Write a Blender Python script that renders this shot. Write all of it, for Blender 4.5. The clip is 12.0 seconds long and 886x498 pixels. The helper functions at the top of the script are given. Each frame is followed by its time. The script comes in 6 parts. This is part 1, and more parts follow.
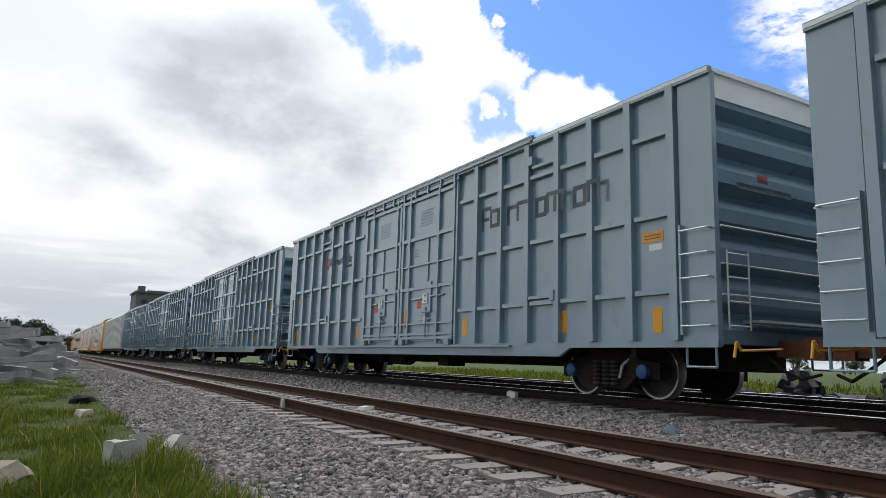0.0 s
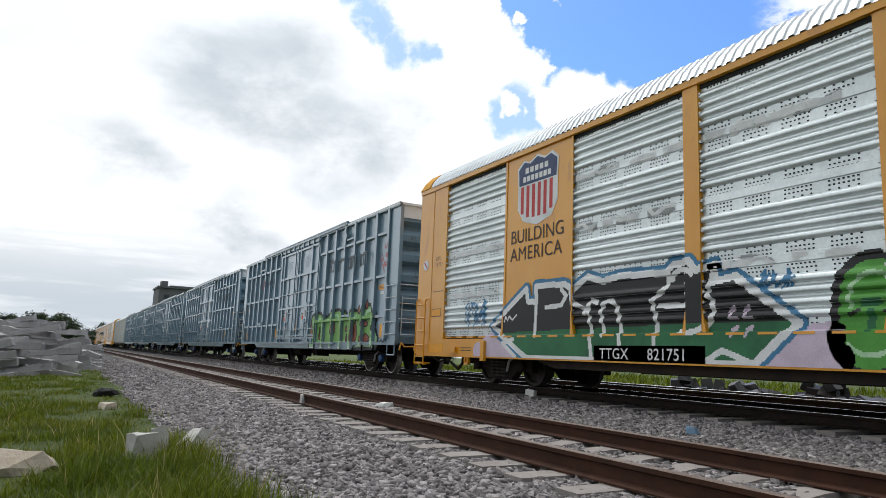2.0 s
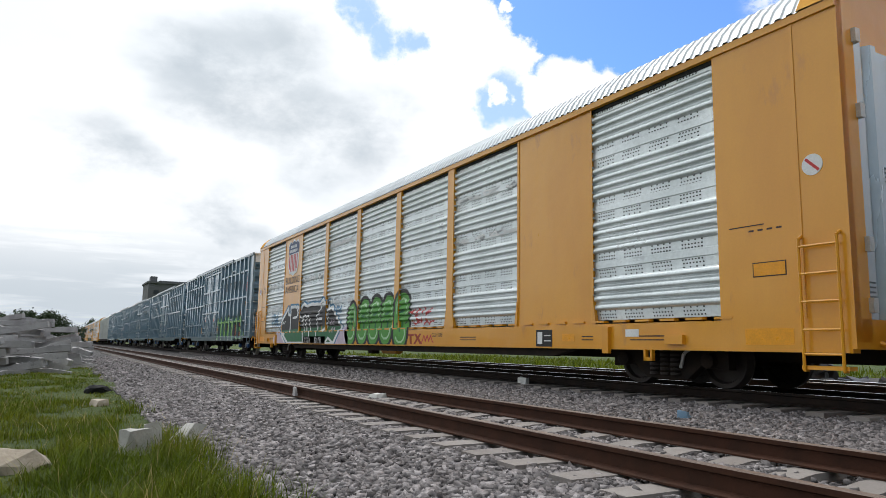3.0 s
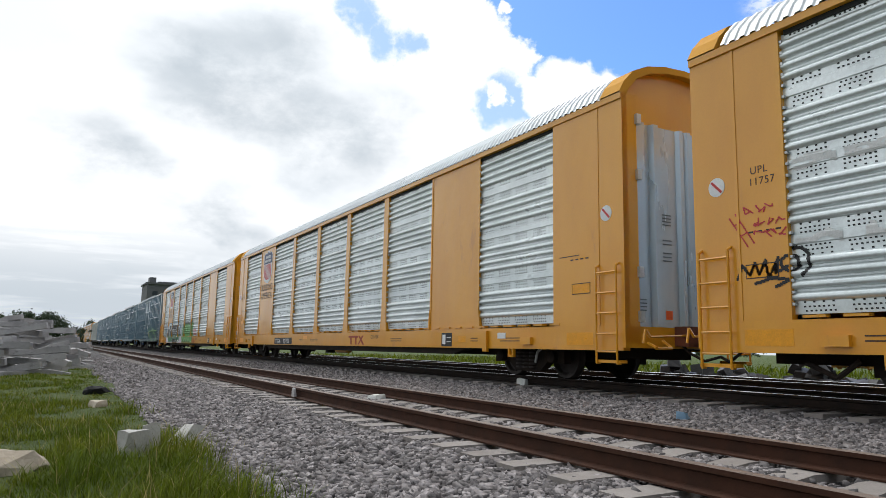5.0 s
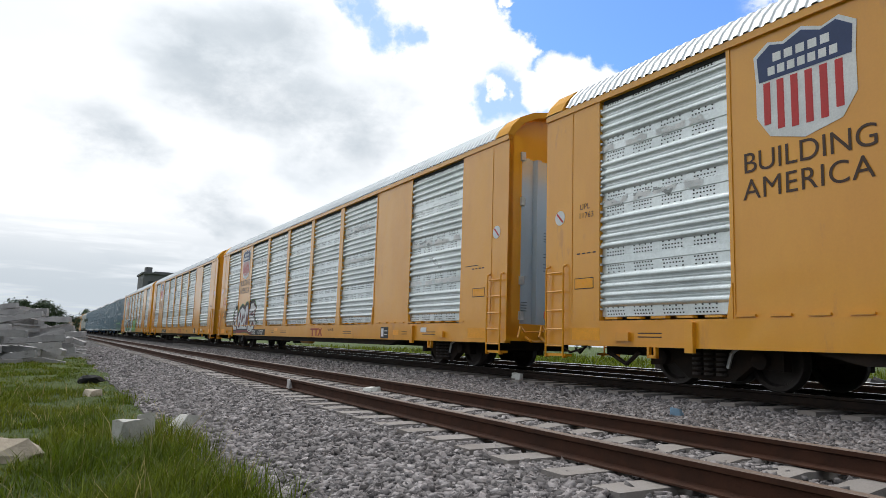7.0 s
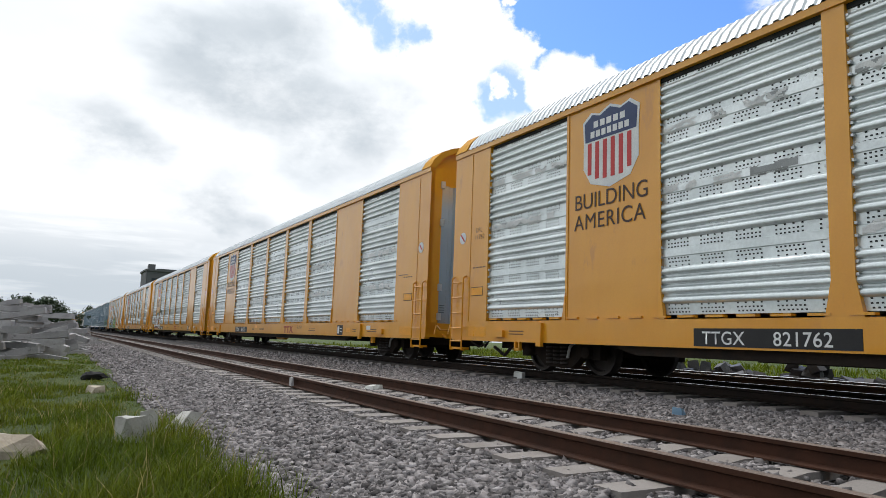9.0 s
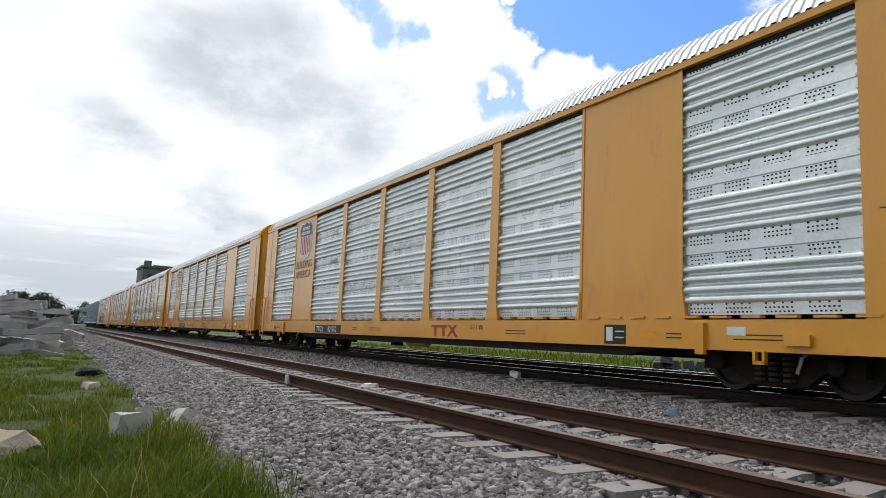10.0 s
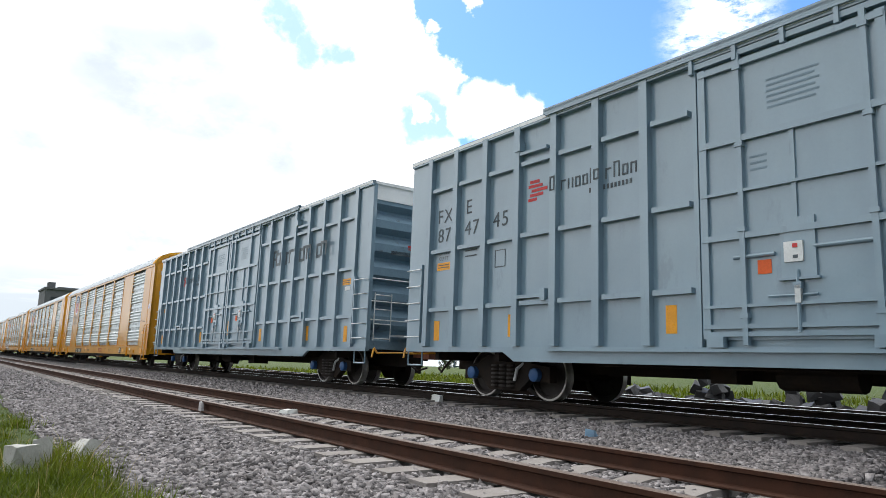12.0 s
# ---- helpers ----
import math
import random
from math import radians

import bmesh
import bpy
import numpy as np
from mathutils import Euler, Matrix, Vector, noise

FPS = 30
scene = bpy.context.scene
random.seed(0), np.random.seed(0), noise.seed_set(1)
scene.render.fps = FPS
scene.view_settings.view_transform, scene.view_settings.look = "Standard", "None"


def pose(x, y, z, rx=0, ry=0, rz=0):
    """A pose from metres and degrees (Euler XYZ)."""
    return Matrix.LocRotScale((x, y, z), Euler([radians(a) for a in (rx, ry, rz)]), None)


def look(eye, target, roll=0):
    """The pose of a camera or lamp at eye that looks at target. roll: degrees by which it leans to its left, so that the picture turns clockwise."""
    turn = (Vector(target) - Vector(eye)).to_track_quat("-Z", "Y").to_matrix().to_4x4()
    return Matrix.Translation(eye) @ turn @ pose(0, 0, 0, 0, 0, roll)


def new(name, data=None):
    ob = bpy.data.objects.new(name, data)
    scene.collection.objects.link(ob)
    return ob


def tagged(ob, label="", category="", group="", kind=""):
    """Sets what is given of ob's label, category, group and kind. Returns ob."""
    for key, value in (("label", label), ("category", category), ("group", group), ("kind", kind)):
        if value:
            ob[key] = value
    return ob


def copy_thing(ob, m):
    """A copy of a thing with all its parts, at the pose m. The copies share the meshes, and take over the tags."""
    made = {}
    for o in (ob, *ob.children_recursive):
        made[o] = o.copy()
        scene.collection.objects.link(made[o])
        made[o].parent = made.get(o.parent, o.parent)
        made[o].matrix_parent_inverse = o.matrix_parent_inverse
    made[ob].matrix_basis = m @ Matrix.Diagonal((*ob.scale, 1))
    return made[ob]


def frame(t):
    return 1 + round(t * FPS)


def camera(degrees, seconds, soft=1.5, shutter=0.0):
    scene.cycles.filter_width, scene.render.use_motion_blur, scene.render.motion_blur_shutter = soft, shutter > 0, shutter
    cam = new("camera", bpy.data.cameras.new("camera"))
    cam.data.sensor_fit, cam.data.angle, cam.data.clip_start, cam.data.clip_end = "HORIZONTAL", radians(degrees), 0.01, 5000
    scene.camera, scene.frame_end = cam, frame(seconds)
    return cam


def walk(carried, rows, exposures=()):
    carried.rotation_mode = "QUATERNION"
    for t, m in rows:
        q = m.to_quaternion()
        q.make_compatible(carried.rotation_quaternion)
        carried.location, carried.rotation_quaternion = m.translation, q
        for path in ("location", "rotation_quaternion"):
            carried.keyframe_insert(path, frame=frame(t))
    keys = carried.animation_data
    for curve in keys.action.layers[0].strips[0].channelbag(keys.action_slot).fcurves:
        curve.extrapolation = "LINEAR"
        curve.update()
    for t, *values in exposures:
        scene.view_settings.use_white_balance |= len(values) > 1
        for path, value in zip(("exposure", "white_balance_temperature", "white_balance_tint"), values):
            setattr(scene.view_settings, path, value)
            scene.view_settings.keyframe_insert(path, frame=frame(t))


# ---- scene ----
import collections

cam = camera(65.52, 12.0, soft=0.85)
# The camera stands beside the near track; it only sways and, at the end, swings to the right.
walk(cam, [
    (0.0, pose(0, 0, 0.66, 99.21, -1.62, -30.07)),
    (0.5, pose(0, 0, 0.66, 98.73, -1.23, -29.76)),
    (1.0, pose(0, 0, 0.66, 98.57, -1.18, -29.00)),
    (1.5, pose(0, 0, 0.66, 98.78, -1.71, -29.20)),
    (2.0, pose(0, 0, 0.66, 98.95, -2.25, -28.54)),
    (2.5, pose(0, 0, 0.66, 98.42, -1.66, -28.74)),
    (3.0, pose(0, 0, 0.66, 98.14, -1.10, -29.19)),
    (5.0, pose(0, 0, 0.66, 98.23, -1.12, -29.27)),
    (5.5, pose(0, 0, 0.66, 98.36, -1.35, -29.90)),
    (6.0, pose(0, 0, 0.66, 98.18, -1.71, -29.24)),
    (6.5, pose(0, 0, 0.66, 97.70, -1.67, -29.44)),
    (7.0, pose(0, 0, 0.66, 97.71, -1.83, -29.63)),
    (9.0, pose(0, 0, 0.66, 97.57, -2.11, -29.44)),
    (9.5, pose(0, 0, 0.66, 97.53, -2.42, -29.73)),
    (10.0, pose(0, 0, 0.66, 97.49, -2.56, -29.76)),
    (10.5, pose(0, 0, 0.66, 97.37, -2.41, -29.62)),
    (11.0, pose(0, 0, 0.66, 97.33, -2.01, -29.17)),
    (11.5, pose(0, 0, 0.66, 98.17, -2.39, -31.62)),
    (12.0, pose(0, 0, 0.66, 99.69, -2.12, -36.16)),
], exposures=[(0, -0.54), (0.5, -0.15), (1.0, -0.12), (1.5, -0.38), (2.0, -0.4), (7.0, -0.42), (10.0, -0.42), (10.5, -0.4), (11.0, -0.1), (11.5, -0.1), (12.0, 0.0)])

# ---- light ----
SUN_EL, SUN_AZ = radians(54), radians(-5)      # the sun stands ahead, over the track, behind thin cloud
sun_dir = Vector((-math.sin(SUN_AZ) * math.cos(SUN_EL), math.cos(SUN_AZ) * math.cos(SUN_EL), math.sin(SUN_EL)))
sun = new("sun", bpy.data.lights.new("sun", "SUN"))
sun.data.energy, sun.data.angle, sun.data.color = 1.6, radians(14), (1.0, 0.96, 0.9)
sun.matrix_world = look(sun_dir * 100, (0, 0, 0))

world = bpy.data.worlds.new("sky")
scene.world = world
world.use_nodes = True


class Nodes:
    """Short hand for building node trees."""

    def __init__(self, tree):
        self.tree = tree
        tree.nodes.clear()

    def add(self, kind, **inputs):
        n = self.tree.nodes.new(kind)
        for key, value in inputs.items():
            self.put(n.inputs[key.replace("_", " ")], value)
        return n

    def put(self, socket, value):
        if isinstance(value, bpy.types.NodeSocket):
            self.tree.links.new(value, socket)
        else:
            socket.default_value = value

    def math(self, op, a, b=0.0, clamp=False):
        n = self.tree.nodes.new("ShaderNodeMath")
        n.operation, n.use_clamp = op, clamp
        self.put(n.inputs[0], a), self.put(n.inputs[1], b)
        return n.outputs[0]

    def vec(self, op, a, b, out=0):
        n = self.tree.nodes.new("ShaderNodeVectorMath")
        n.operation = op
        self.put(n.inputs[0], a), self.put(n.inputs[1], b)
        return n.outputs[out]

    def step(self, value, low, high):
        n = self.tree.nodes.new("ShaderNodeMapRange")
        n.interpolation_type = "SMOOTHSTEP"
        self.put(n.inputs["Value"], value)
        n.inputs["From Min"].default_value, n.inputs["From Max"].default_value = low, high
        return n.outputs["Result"]

    def mix(self, fac, a, b, blend="MIX"):
        n = self.tree.nodes.new("ShaderNodeMix")
        n.data_type, n.blend_type = "RGBA", blend
        self.put(n.inputs[0], fac), self.put(n.inputs[6], a), self.put(n.inputs[7], b)
        return n.outputs[2]

    def noise(self, vector, scale, detail=6.0, rough=0.55):
        n = self.add("ShaderNodeTexNoise", Scale=scale, Detail=detail, Roughness=rough)
        self.put(n.inputs["Vector"], vector)
        return n.outputs["Fac"]


def build_sky():
    g = Nodes(world.node_tree)
    way = g.add("ShaderNodeTexCoord").outputs["Generated"]
    sky = g.tree.nodes.new("ShaderNodeTexSky")
    sky.sky_type, sky.sun_disc = "NISHITA", False
    sky.sun_elevation, sky.sun_rotation = SUN_EL, -SUN_AZ
    sky.air_density, sky.dust_density, sky.ozone_density = 1.0, 0.6, 2.0
    ruffle = g.add("ShaderNodeTexNoise", Scale=16.0, Detail=7.0, Roughness=0.6)
    g.put(ruffle.inputs["Vector"], way)
    swirl = g.vec("SUBTRACT", ruffle.outputs["Color"], (0.5, 0.5, 0.5))
    bent = g.vec("ADD", way, g.vec("MULTIPLY", swirl, (0.075, 0.075, 0.075)))
    drift = g.add("ShaderNodeTexNoise", Scale=5.0, Detail=4.0, Roughness=0.5)
    g.put(drift.inputs["Vector"], g.vec("MULTIPLY", way, (1.0, 1.0, 2.2)))
    slow = g.vec("ADD", way, g.vec("MULTIPLY", g.vec("SUBTRACT", drift.outputs["Color"], (0.5, 0.5, 0.5)), (0.2, 0.2, 0.1)))
    flat = g.vec("MULTIPLY", way, (1.0, 1.0, 1.7))
    billow = g.noise(flat, 9.0, 9.0, 0.62)
    broad = g.noise(flat, 2.6, 5.0, 0.5)
    fine = g.noise(flat, 19.0, 6.0, 0.6)
    tatter = g.noise(way, 55.0, 5.0, 0.65)

    def blobs(spots, at):
        total = None
        for x, y, z, r in spots:
            away = g.vec("DISTANCE", at, (x, y, z), 1)
            near = g.math("SUBTRACT", 1.0, g.math("DIVIDE", away, r))
            total = near if total is None else g.math("MAXIMUM", total, near)
        return total

    def soft_sum(spots, at):
        total = None
        for x, y, z, r in spots:
            near = g.step(g.math("DIVIDE", g.vec("DISTANCE", at, (x, y, z), 1), r), 1.7, 0.0)
            total = near if total is None else g.math("ADD", total, g.math("MULTIPLY", near, g.math("SUBTRACT", 1.0, total)))
        return total

    # gaps of blue between the clouds
    wide_gap = blobs([(0.682, 0.493, 0.540, 0.328), (0.681, 0.606, 0.412, 0.172), (0.577, 0.699, 0.421, 0.051), (0.543, 0.689, 0.480, 0.082), (0.624, 0.695, 0.358, 0.098), (0.503, 0.705, 0.500, 0.049)], bent)
    slit = blobs([(0.532, 0.772, 0.349, 0.036), (0.511, 0.790, 0.339, 0.027), (0.321, 0.828, 0.460, 0.028), (0.337, 0.833, 0.439, 0.028), (0.366, 0.829, 0.423, 0.028), (0.399, 0.816, 0.418, 0.024), (0.297, 0.823, 0.484, 0.033)],
                 g.vec("ADD", way, g.vec("MULTIPLY", swirl, (0.10, 0.10, 0.07))))
    rag = g.math("ADD", g.math("MULTIPLY", g.math("SUBTRACT", billow, 0.5), 0.5), g.math("MULTIPLY", g.math("SUBTRACT", tatter, 0.5), 0.3))
    blue = g.math("MAXIMUM", g.step(g.math("ADD", wide_gap, rag), -0.02, 0.14), g.math("MULTIPLY", g.step(g.math("ADD", slit, g.math("MULTIPLY", rag, 1.9)), -0.25, 0.5), 0.75))
    puff = blobs([(0.588, 0.723, 0.363, 0.043), (0.558, 0.748, 0.358, 0.028), (0.614, 0.700, 0.365, 0.030), (0.514, 0.782, 0.353, 0.015), (0.638, 0.682, 0.357, 0.033), (0.535, 0.689, 0.489, 0.016), (0.500, 0.731, 0.464, 0.011)], bent)
    wisp = soft_sum([(0.765, 0.490, 0.417, 0.039), (0.781, 0.463, 0.420, 0.028), (0.750, 0.485, 0.451, 0.041), (0.805, 0.482, 0.348, 0.018), (0.769, 0.450, 0.454, 0.041)], bent)
    veil = g.math("MULTIPLY", wisp, g.step(g.noise(g.vec("MULTIPLY", way, (1.0, 1.0, 2.6)), 24.0, 8.0, 0.68), 0.36, 0.58))
    cover = g.math("MAXIMUM", g.step(g.math("ADD", puff, g.math("MULTIPLY", rag, 1.2)), -0.12, 0.3), veil)
    blue = g.math("MULTIPLY", blue, g.math("SUBTRACT", 1.0, cover))
    # grey undersides
    dark = soft_sum([(0.227, 0.890, 0.396, 0.070), (0.168, 0.918, 0.359, 0.062), (0.118, 0.922, 0.368, 0.041), (0.203, 0.925, 0.321, 0.057), (0.278, 0.907, 0.316, 0.057), (0.333, 0.896, 0.294, 0.074), (0.386, 0.876, 0.291, 0.062), (0.302, 0.919, 0.253, 0.049),
                     (0.012, 0.968, 0.250, 0.058), (0.057, 0.966, 0.253, 0.045), (0.100, 0.967, 0.234, 0.034), (0.203, 0.968, 0.151, 0.060), (0.154, 0.979, 0.131, 0.05), (-0.3, 0.93, 0.2, 0.1)], slow)
    shade = g.math("MULTIPLY", dark, g.step(g.math("ADD", g.math("MULTIPLY", billow, 0.6), g.math("MULTIPLY", broad, 0.4)), 0.3, 0.62))
    up = g.add("ShaderNodeSeparateXYZ", Vector=way).outputs["Z"]
    streaks = g.noise(g.vec("MULTIPLY", way, (1.5, 1.5, 16.0)), 3.0, 6.0, 0.55)
    low = g.math("MULTIPLY", g.math("SUBTRACT", 1.0, g.step(up, 0.05, 0.21)), g.math("ADD", 0.45, g.math("MULTIPLY", g.step(streaks, 0.38, 0.6), 0.55)))
    soft = g.math("MAXIMUM", g.math("MULTIPLY", shade, 0.85), g.math("MULTIPLY", low, 0.85))
    white = g.mix(g.step(broad, 0.35, 0.7), (1.33, 1.35, 1.38, 1), (1.12, 1.18, 1.24, 1))
    white = g.mix(g.math("MULTIPLY", g.step(fine, 0.5, 0.75), 0.2), white, (0.92, 1.0, 1.07, 1))
    cloud = g.mix(soft, white, (0.61, 0.69, 0.765, 1))
    # the cloud is brightest round the hidden sun and duller away from it
    toward = g.vec("DOT_PRODUCT", way, tuple(sun_dir), 1)
    glow = g.math("ADD", g.math("ADD", 0.24, g.math("MULTIPLY", g.step(toward, -0.3, 0.45), 0.92)), g.math("MULTIPLY", g.step(toward, 0.86, 1.0), 1.8))
    cloud = g.vec("SCALE", g.mix(g.step(toward, 0.5, -0.2), cloud, g.vec("MULTIPLY", cloud, (0.88, 1.0, 1.12))), (0, 0, 0))
    g.put(cloud.node.inputs["Scale"], glow)
    tint = g.vec("MULTIPLY", sky.outputs["Color"], (0.85, 1.2, 1.75))
    one = g.add("ShaderNodeBackground", Color=tint, Strength=0.15)
    two = g.add("ShaderNodeBackground", Color=cloud, Strength=1.0)
    both = g.add("ShaderNodeMixShader")
    g.put(both.inputs[0], g.math("SUBTRACT", 1.0, blue)), g.put(both.inputs[1], one.outputs[0]), g.put(both.inputs[2], two.outputs[0])
    out = g.add("ShaderNodeOutputWorld")
    g.put(out.inputs["Surface"], both.outputs[0])


build_sky()


# ---- materials ----
def surface(name, colour, rough=0.6, metal=0.0, second=None, scale=3.0, amount=0.5, grain=40.0, bump=0.15, dist=0.01, third=None, stretch=(1, 1, 1), island=0.0, per_object=0.0, spec=0.4, fleck=0.4, wave=0.0, coat=0.0, thin=0.0):
    """A worn surface: two colours mixed in blotches, fine grain in the colour and in the relief, and an optional third colour for stains."""
    m = bpy.data.materials.new(name)
    m.use_nodes = True
    g = Nodes(m.node_tree)
    where = g.add("ShaderNodeTexCoord").outputs["Object"]
    rnd = g.add("ShaderNodeObjectInfo").outputs["Random"]
    where = g.vec("ADD", g.vec("MULTIPLY", where, stretch), g.math("MULTIPLY", rnd, 13.0))
    large = g.noise(where, scale, 5.0, 0.6)
    small = g.noise(g.add("ShaderNodeTexCoord").outputs["Object"], grain, 4.0, 0.6)
    a = (*colour, 1)
    b = (*(second or [c * 0.75 for c in colour]), 1)
    col = g.mix(g.math("MULTIPLY", g.step(large, 0.35, 0.68), amount), a, b)
    if third:
        spots = g.noise(where, scale * 2.7, 7.0, 0.68)
        col = g.mix(g.step(spots, 0.58, 0.70), col, (*third, 1))
    tone = g.math("ADD", 1.0 - fleck / 2, g.math("MULTIPLY", small, fleck))
    if island:
        tone = g.math("MULTIPLY", tone, g.math("ADD", 1.0 - island, g.math("MULTIPLY", g.add("ShaderNodeNewGeometry").outputs["Random Per Island"], 2 * island)))
    if per_object:
        tone = g.math("MULTIPLY", tone, g.math("ADD", 1.0 - per_object, g.math("MULTIPLY", rnd, 2 * per_object)))
    col = g.vec("SCALE", col, (0, 0, 0))
    col.node.inputs["Scale"].default_value = 1.0
    g.put(col.node.inputs["Scale"], tone)
    relief = g.add("ShaderNodeBump", Strength=bump, Distance=dist, Height=small)
    if wave:
        # sheet metal that is not quite flat
        swell = g.noise(g.add("ShaderNodeTexCoord").outputs["Object"], 1.7, 2.0, 0.4)
        relief = g.add("ShaderNodeBump", Strength=1.0, Distance=wave, Height=swell, Normal=relief.outputs[0])
    shader = g.add("ShaderNodeBsdfPrincipled", Metallic=metal)
    g.put(shader.inputs["Base Color"], col)
    g.put(shader.inputs["Roughness"], g.math("ADD", rough - 0.08, g.math("MULTIPLY", large, 0.16), True))
    g.put(shader.inputs["Normal"], relief.outputs[0])
    shader.inputs["Specular IOR Level"].default_value = spec
    if coat:
        # glossy enamel over the colour
        shader.inputs["Coat Weight"].default_value, shader.inputs["Coat Roughness"].default_value = coat, 0.2
        shader.inputs["Coat IOR"].default_value = 1.58
        g.put(shader.inputs["Coat Normal"], relief.outputs[0])
    result = shader.outputs[0]
    if thin:
        # thin leaves let light through
        both = g.add("ShaderNodeMixShader")
        g.put(both.inputs[0], thin), g.put(both.inputs[1], result), g.put(both.inputs[2], g.add("ShaderNodeBsdfTranslucent", Color=col).outputs[0])
        result = both.outputs[0]
    out = g.add("ShaderNodeOutputMaterial")
    g.put(out.inputs["Surface"], result)
    return m


GREY = surface("grey_blue_paint", (0.195, 0.295, 0.362), 0.34, 0, (0.168, 0.255, 0.32), 0.9, 0.7, 25, 0.05, third=(0.155, 0.235, 0.295), stretch=(1, 1, 0.4), fleck=0.1, wave=0.016, spec=0.6, coat=1.0)
# matte, darker copy of GREY: the end walls' shade is in the colour
GREY_END = surface("shaded_end_paint", (0.175, 0.265, 0.33), 0.7, 0, (0.165, 0.245, 0.31), 1.2, 0.7, 25, 0.1, third=(0.12, 0.16, 0.19), spec=0.25)
FAINT = surface("faded_print", (0.16, 0.24, 0.295), 0.4, fleck=0.3)
GREY_TOP = surface("white_band_paint", (0.86, 0.87, 0.86), 0.5, 0, (0.74, 0.76, 0.75), 1.5, 0.6, fleck=0.12)
YELLOW = surface("yellow_paint", (0.76, 0.345, 0.018), 0.31, 0, (0.68, 0.29, 0.016), 0.8, 0.7, 30, 0.05, third=(0.62, 0.27, 0.03), stretch=(1, 1, 0.35), fleck=0.1, wave=0.018, spec=0.3, coat=0.6)
ZINC = surface("bright_zinc_sheet", (0.60, 0.68, 0.74), 0.26, 0.55, (0.50, 0.58, 0.64), 0.8, 0.7, 20, 0.03, stretch=(1, 1, 0.2), fleck=0.08)
DULL_YELLOW = surface("weathered_yellow_paint", (0.66, 0.32, 0.03), 0.75, 0, (0.56, 0.26, 0.03), 0.8, 0.7, 30, 0.05, third=(0.5, 0.25, 0.05), fleck=0.1, spec=0.15)
GALV = surface("galvanised_steel", (0.72, 0.78, 0.785), 0.3, 0.4, (0.55, 0.61, 0.615), 1.3, 0.9, 18, 0.08, third=(0.50, 0.55, 0.56), stretch=(1, 0.5, 1.4), coat=0.7)
GALV_ROOF = surface("roof_steel", (0.68, 0.72, 0.745), 0.45, 0.25, (0.58, 0.61, 0.63), 0.7, 0.7)
WHITE_CAR = surface("off_white_paint", (0.68, 0.69, 0.66), 0.55, 0, (0.5, 0.5, 0.46), 0.9, 0.7)
UNDER = surface("underframe_steel", (0.022, 0.018, 0.016), 0.85, 0, (0.04, 0.028, 0.02), 3.0, 0.7, spec=0.15)
# rail steel with the shade of the train put into its colour
DARK_RAIL = surface("shaded_rail_steel", (0.022, 0.017, 0.015), 0.85, 0, (0.035, 0.024, 0.018), 4.0, 0.7, spec=0.15)
BROWN = surface("rusty_red_steel", (0.22, 0.07, 0.035), 0.8, 0.1, (0.12, 0.05, 0.03), 3.0, 0.8)
WHEEL = surface("wheel_steel", (0.055, 0.047, 0.043), 0.65, 0.2, (0.035, 0.028, 0.025), 4.0, 0.7)
TREAD = surface("polished_tread", (0.55, 0.53, 0.5), 0.35, 0.8, (0.4, 0.37, 0.34), 6.0, 0.6)
BLUE_CAP = surface("blue_bearing_cap", (0.04, 0.12, 0.30), 0.45, 0.1)
# near-black colour for the shade inside holes and slots
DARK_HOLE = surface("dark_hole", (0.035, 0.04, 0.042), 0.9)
BARE = surface("bare_steel", (0.62, 0.64, 0.64), 0.4, 0.5, (0.45, 0.47, 0.47), 4.0, 0.6)
LETTER = surface("dark_lettering", (0.045, 0.058, 0.068), 0.5, 0, (0.11, 0.14, 0.155), 3.0, 0.9)
BROWN_LETTER = surface("dark_brown_lettering", (0.06, 0.03, 0.015), 0.5)
RED_LETTER = surface("brick_red_lettering", (0.36, 0.05, 0.02), 0.5)
BLACK = surface("black_paint", (0.012, 0.012, 0.013), 0.5, 0, (0.022, 0.022, 0.024))
SMEAR = surface("chalky_white_smear", (0.74, 0.75, 0.74), 0.7, 0, (0.55, 0.57, 0.57), 3.0, 0.9)
SMEAR_DARK = surface("grey_primer_patch", (0.34, 0.36, 0.36), 0.7)
WHITE = surface("white_paint", (0.78, 0.79, 0.78), 0.5, 0, (0.62, 0.64, 0.64), 2.0, 0.7)
NAVY = surface("navy_paint", (0.025, 0.05, 0.14), 0.45)
RED = surface("red_paint", (0.55, 0.035, 0.035), 0.5, 0, (0.45, 0.05, 0.05))
REFLECT = surface("amber_reflector", (0.85, 0.36, 0.01), 0.3, 0, (0.7, 0.3, 0.01), 8.0, 0.5)
ORANGE = surface("orange_paper", (0.85, 0.14, 0.03), 0.6)
G_GREEN = surface("green_spray_paint", (0.07, 0.28, 0.035), 0.5, 0, (0.11, 0.37, 0.07), 1.5, 0.8)
G_LIME = surface("light_green_spray_paint", (0.32, 0.56, 0.3), 0.5, 0, (0.5, 0.68, 0.48), 2.0, 0.8)
G_LEAF = surface("leaf_green_spray_paint", (0.16, 0.38, 0.08), 0.5, 0, (0.26, 0.47, 0.16), 1.2, 0.9)
G_DRIP = surface("brick_brown_spray_paint", (0.24, 0.055, 0.03), 0.5, 0, (0.36, 0.13, 0.09), 3.0, 0.8)
G_DEEP = surface("deep_green_spray_paint", (0.015, 0.11, 0.045), 0.5, 0, (0.03, 0.18, 0.07), 1.5, 0.8)
G_LILAC = surface("lilac_spray_paint", (0.62, 0.52, 0.62), 0.5)
